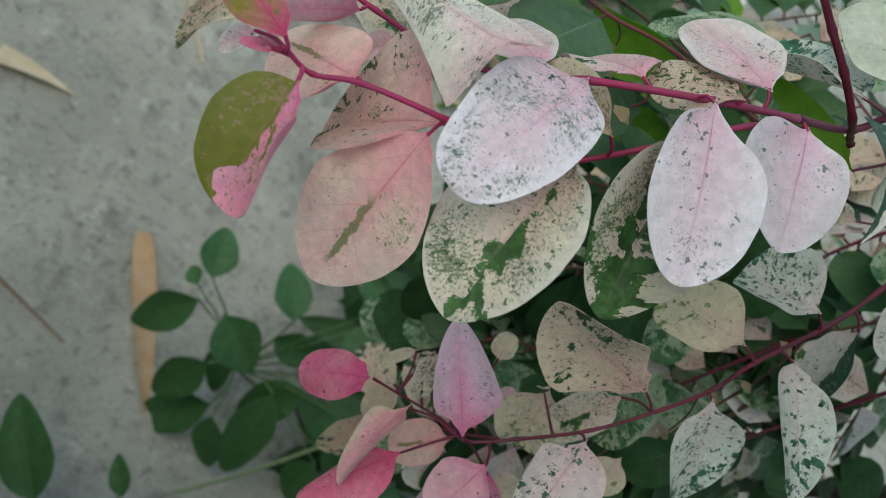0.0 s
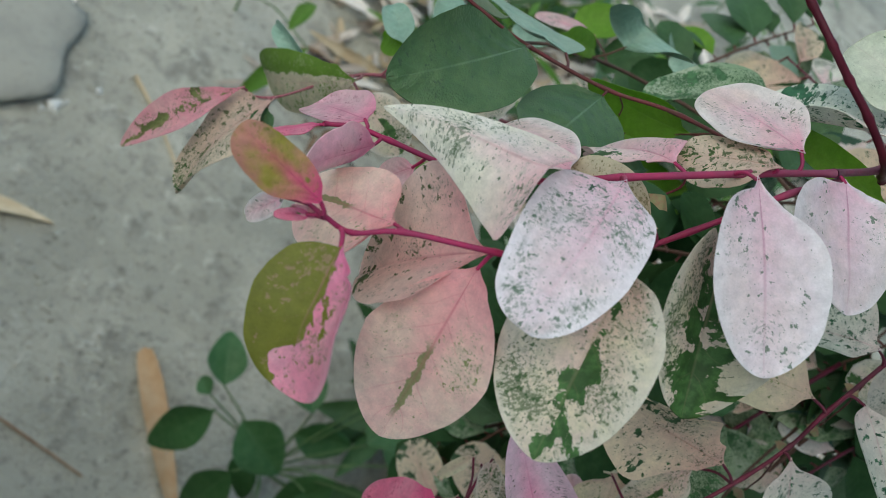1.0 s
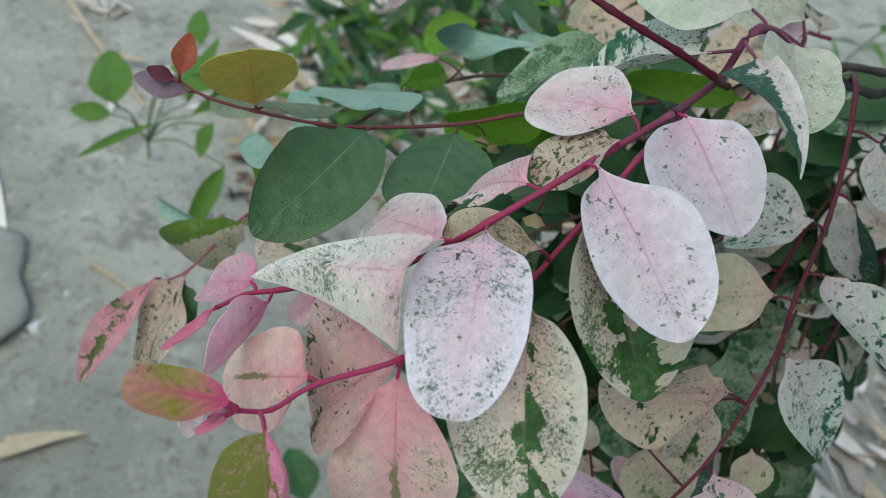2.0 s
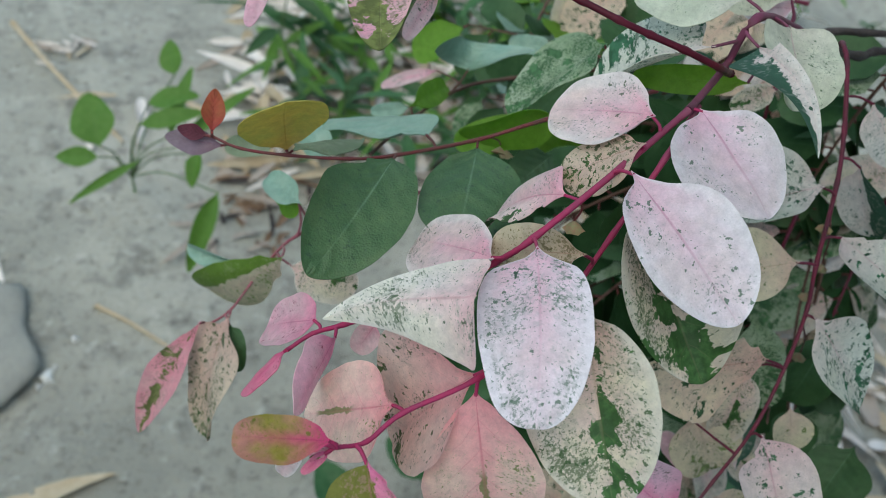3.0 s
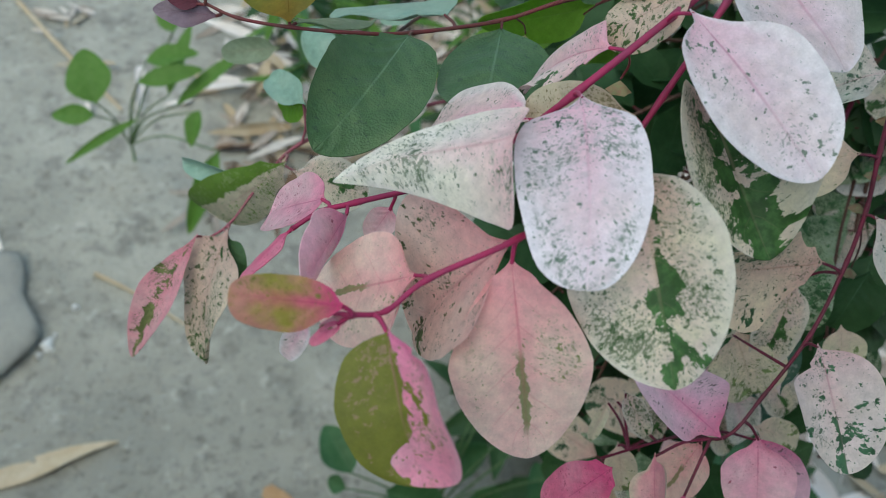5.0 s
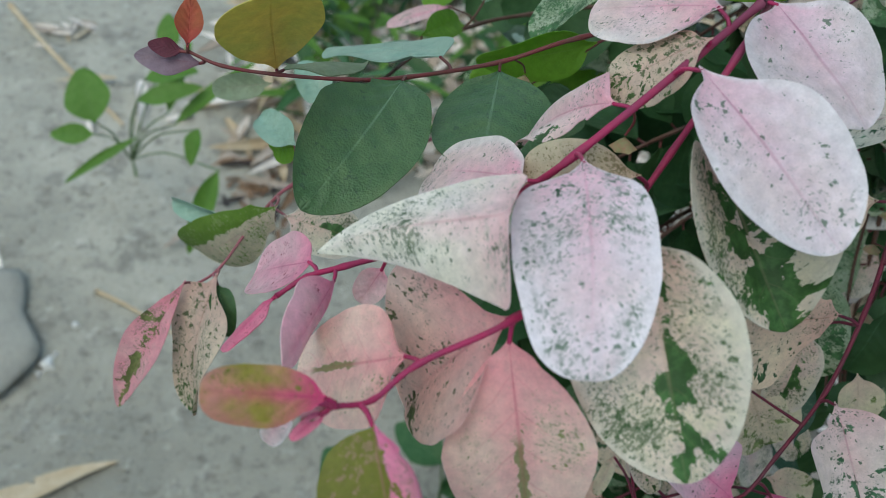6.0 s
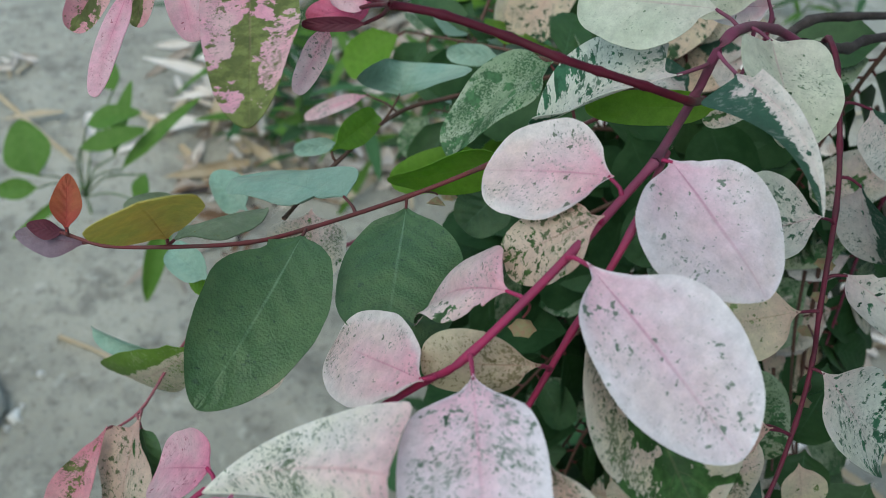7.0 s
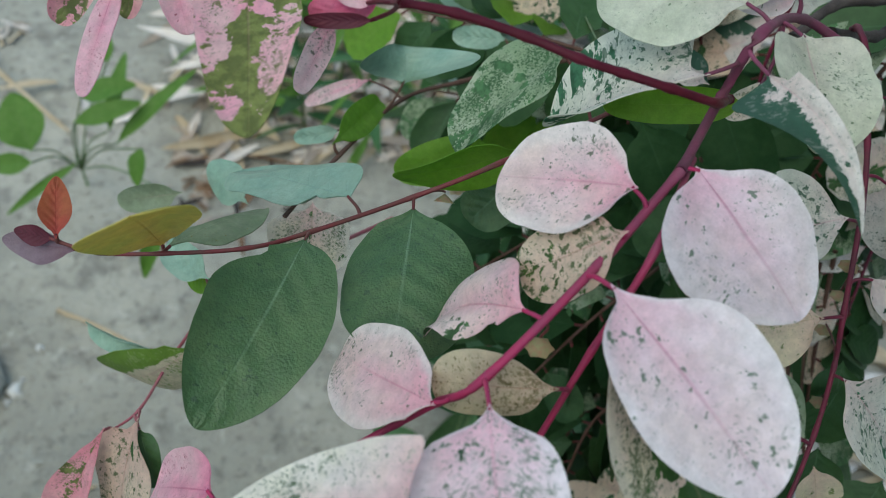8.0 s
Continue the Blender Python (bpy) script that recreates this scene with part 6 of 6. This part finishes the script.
def scatter(middle, spread):
    return middle + max(-1.7, min(1.7, rng.gauss(0, 1))) * spread


def litter_bed(count, spot, spread, lift=0.03, size=1.0, tones=(M_DRY_PALE, M_DRY, M_DRY_PALE, M_DRY_GREY), label="bed of pale and brown dry leaves on the mud"):
    """A bed of litter too thick to tell its leaves apart."""
    bm = bmesh.new()
    for _ in range(count):
        k = rng.randrange(8)
        x, y = scatter(spot[0], spread[0]), scatter(spot[1], spread[1])
        m = pose(x, y, ground_height(x, y) + 0.004 + rng.random() * lift * 0.4, rng.uniform(-14, 14), rng.uniform(-25, 25), rng.uniform(0, 360)) @ Matrix.Scale(size * rng.uniform(0.7, 1.35), 4)
        v0, f0 = len(bm.verts), len(bm.faces)
        bm.from_mesh(DRY[k])
        bm.verts.ensure_lookup_table()
        bm.faces.ensure_lookup_table()
        for v in bm.verts[v0:]:
            v.co = m @ v.co
        for f in bm.faces[f0:]:
            f.material_index = k % 4
    ob = new("leaf_litter", mesh_from("leaf_litter", bm, *tones))
    return tagged(ob, label, "leaf litter", kind="stuff")


def litter(count, spot, spread, lift=0.03, size=1.0):
    for _ in range(count):
        x, y = scatter(spot[0], spread[0]), scatter(spot[1], spread[1])
        ob = new("dry_leaf", DRY[rng.randrange(8)])
        ob.matrix_world = pose(x, y, ground_height(x, y) + 0.004 + rng.random() * lift * 0.4, rng.uniform(-14, 14), rng.uniform(-25, 25), rng.uniform(0, 360)) @ Matrix.Scale(size * rng.uniform(0.7, 1.35), 4)
        tagged(ob, "curled dry leaf lying in the litter", "dry leaf", "dry leaves on the ground")


litter(90, (0.16, 1.30), (0.17, 0.15), 0.04)
litter(7, (-0.40, 1.08), (0.08, 0.06), 0.02, 1.2)
litter(100, (0.88, 0.70), (0.20, 0.20), 0.04, 1.5)
litter(25, (0.55, 0.62), (0.14, 0.14), 0.03, 1.2)
litter_bed(420, (0.14, 1.32), (0.20, 0.18), 0.06)
litter_bed(520, (0.35, 1.55), (0.40, 0.30), 0.06, 1.2)
litter_bed(120, (0.95, 0.75), (0.35, 0.3), 0.05, 1.6)
litter(24, (-0.22, 1.10), (0.07, 0.06), 0.03, 0.85)
# small pale bed put where a sun fleck brightens the ground
litter_bed(12, (-0.68, 1.28), (0.03, 0.03), 0.03, 0.6)
litter_bed(60, (-0.20, 0.93), (0.055, 0.06), 0.02, 0.55, (M_DRY_BROWN, M_BARK, M_DRY_BROWN, M_DRY_GREY), "thin bed of rotting brown leaf scraps on the mud")
litter_bed(24, (-0.235, 1.20), (0.05, 0.05), 0.16, 1.15, (M_DRY_PALE, M_DRY_PALE, M_DRY, M_DRY_PALE), "loose heap of bleached dry leaves among the weeds, coloured as if sunlit")
litter_bed(28, (-0.16, 1.40), (0.07, 0.08), 0.20, 1.2, (M_DRY_PALE, M_DRY_PALE, M_DRY, M_DRY_PALE), "loose heap of bleached dry leaves among the weeds, coloured as if sunlit")


# ---- green weeds behind ----
def lance_mesh(length, width, seed, kind):
    bm = bmesh.new()
    blade(bm, length, width, wide=0.42, full=0.62, fold=0.2, bend=0.22, wave=0.08, seed=seed, nu=4, nv=8, blunt=0.75, neck=0.1)
    return mesh_from("leaf", bm, M_LEAF[kind])


LANCE = [lance_mesh(0.07 + 0.012 * k, 0.018 + 0.004 * (k % 3), 60 + k, ("weed", "grass", "green", "grass", "weed")[k % 5]) for k in range(8)]
# low weed leaves, some coloured dark for the bush's shade over them
SHADE_TONED = [lance_mesh(0.06 + 0.01 * k, 0.030 + 0.004 * (k % 3), 80 + k, ("weed", "darkgreen", "green")[k % 3]) for k in range(6)]


def shoot(x, y, height, leaves, seed, label, blades=None):
    """An upright weed: a bent stem with narrow leaves all the way up."""
    r = random.Random(seed)
    lean = Vector((r.uniform(-0.25, 0.25), r.uniform(-0.25, 0.1), 0)) * height
    base = Vector((x, y, ground_height(x, y) - 0.005))
    pts = [base, base + Vector((0, 0, height * 0.5)) + lean * 0.3, base + Vector((0, 0, height)) + lean]
    line = smooth_line(pts, 6)
    bm = bmesh.new()
    tube(bm, line, 0.003, 0.0012, 6)
    plant = tagged(new("weed_plant", mesh_from("weed_plant", bm, M_WEED_STEM)), label, "weed", "weeds behind the bush")
    for k in range(leaves):
        p = line[min(len(line) - 1, int(len(line) * (0.15 + 0.85 * (k + 0.5) / leaves)))]
        ob = new("leaf", r.choice(blades or LANCE))
        ob.parent = plant
        ob.matrix_world = Matrix.Translation(p) @ Matrix.Rotation(k * 2.4 + r.uniform(-0.5, 0.5), 4, "Z") @ Matrix.Rotation(r.uniform(-0.5, 0.7), 4, "X") @ Matrix.Rotation(r.uniform(-0.5, 0.5), 4, "Y") @ Matrix.Scale(r.uniform(0.7, 1.25), 4)
    return plant


M_WEED_STEM = plain_material("weed_stem", (0.10, 0.17, 0.06), (0.14, 0.2, 0.08), 80, 0.6, 0.2, 0.0004)
OVAL = [lance_mesh(0.045 + 0.008 * k, 0.024 + 0.003 * (k % 3), 90 + k, ("weed", "grass", "weed", "green", "lime", "weed")[k]) for k in range(6)]
for k in range(15):
    u, w = rng.random(), rng.random()
    shoot(-0.16 + 0.75 * u, 1.18 + 0.5 * w + 0.1 * u, rng.uniform(0.12, 0.34), rng.randrange(10, 17), 600 + k, "bushy green weed with oval leaves growing out of dry litter", OVAL)
for k in range(15):
    u, w = rng.random(), rng.random()
    shoot(-0.12 + 1.5 * u + 0.1 * (w - 0.5), 1.12 + 0.75 * w + 0.35 * u, rng.uniform(0.14, 0.34), rng.randrange(9, 17), 100 + k, "leafy green weed growing out of dry litter")
for k in range(10):
    u, w = rng.random(), rng.random()
    shoot(-0.34 + 0.8 * u, 1.02 + 0.2 * u + 0.5 * w, rng.uniform(0.10, 0.30), rng.randrange(7, 13), 400 + k, "leafy green weed growing out of dry litter")
for k in range(22):
    u, w = rng.random(), rng.random()
    shoot(-0.3 + 2.6 * u, 2.0 + 1.5 * w, rng.uniform(0.3, 0.6), rng.randrange(12, 18), 200 + k, "tall leafy green weed growing out of dry litter")
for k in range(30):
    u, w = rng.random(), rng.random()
    shoot(0.13 + 0.45 * u, 0.27 + 0.45 * w + 0.1 * u, rng.uniform(0.08, 0.2), rng.randrange(6, 11), 300 + k, "low green weed growing under the bush, its leaf colour darkened for shade", SHADE_TONED)

for k in range(7):
    u, w = rng.random(), rng.random()
    shoot(-0.22 + 0.42 * u, 1.0 + 0.32 * w, rng.uniform(0.12, 0.26), rng.randrange(8, 13), 500 + k, "leafy green weed growing out of dry litter")

for k in range(3):
    u, w = rng.random(), rng.random()
    shoot(-0.33 + 0.25 * u, 1.10 + 0.30 * w, rng.uniform(0.12, 0.28), rng.randrange(8, 13), 700 + k, "leafy green weed growing out of dry litter")

# ---- woody trunk of the bush ----
stem("trunk", [(0.62, 0.62, -0.02), (0.56, 0.55, 0.35), (0.46, 0.42, 0.68), (0.33, 0.30, 0.86), (0.16, 0.20, 0.92)], 0.012, 0.0022, M_BARK, "grey-brown woody trunk", 8, 0.1)


# ---- low plain wall behind the camera, unseen, added to shade the near ground ----
def shade_wall():
    bm = bmesh.new()
    bmesh.ops.create_cube(bm, size=1.0)
    for v in bm.verts:
        v.co = Vector((v.co.x * 5.0, v.co.y * 0.12 - 0.20, (v.co.z + 0.5) * 0.92 - 0.03))
    bmesh.ops.bevel(bm, geom=bm.edges[:], offset=0.01, segments=2)
    ob = new("wall_south", mesh_from("wall_south", bm, M_WALL))
    return tagged(ob, "unseen low plain grey-brown wall added to shade the near ground", "wall", kind="structure")


M_WALL = plain_material("wall_render", (0.20, 0.18, 0.16), (0.26, 0.24, 0.21), 5, 0.9, 0.4, 0.004)
shade_wall()
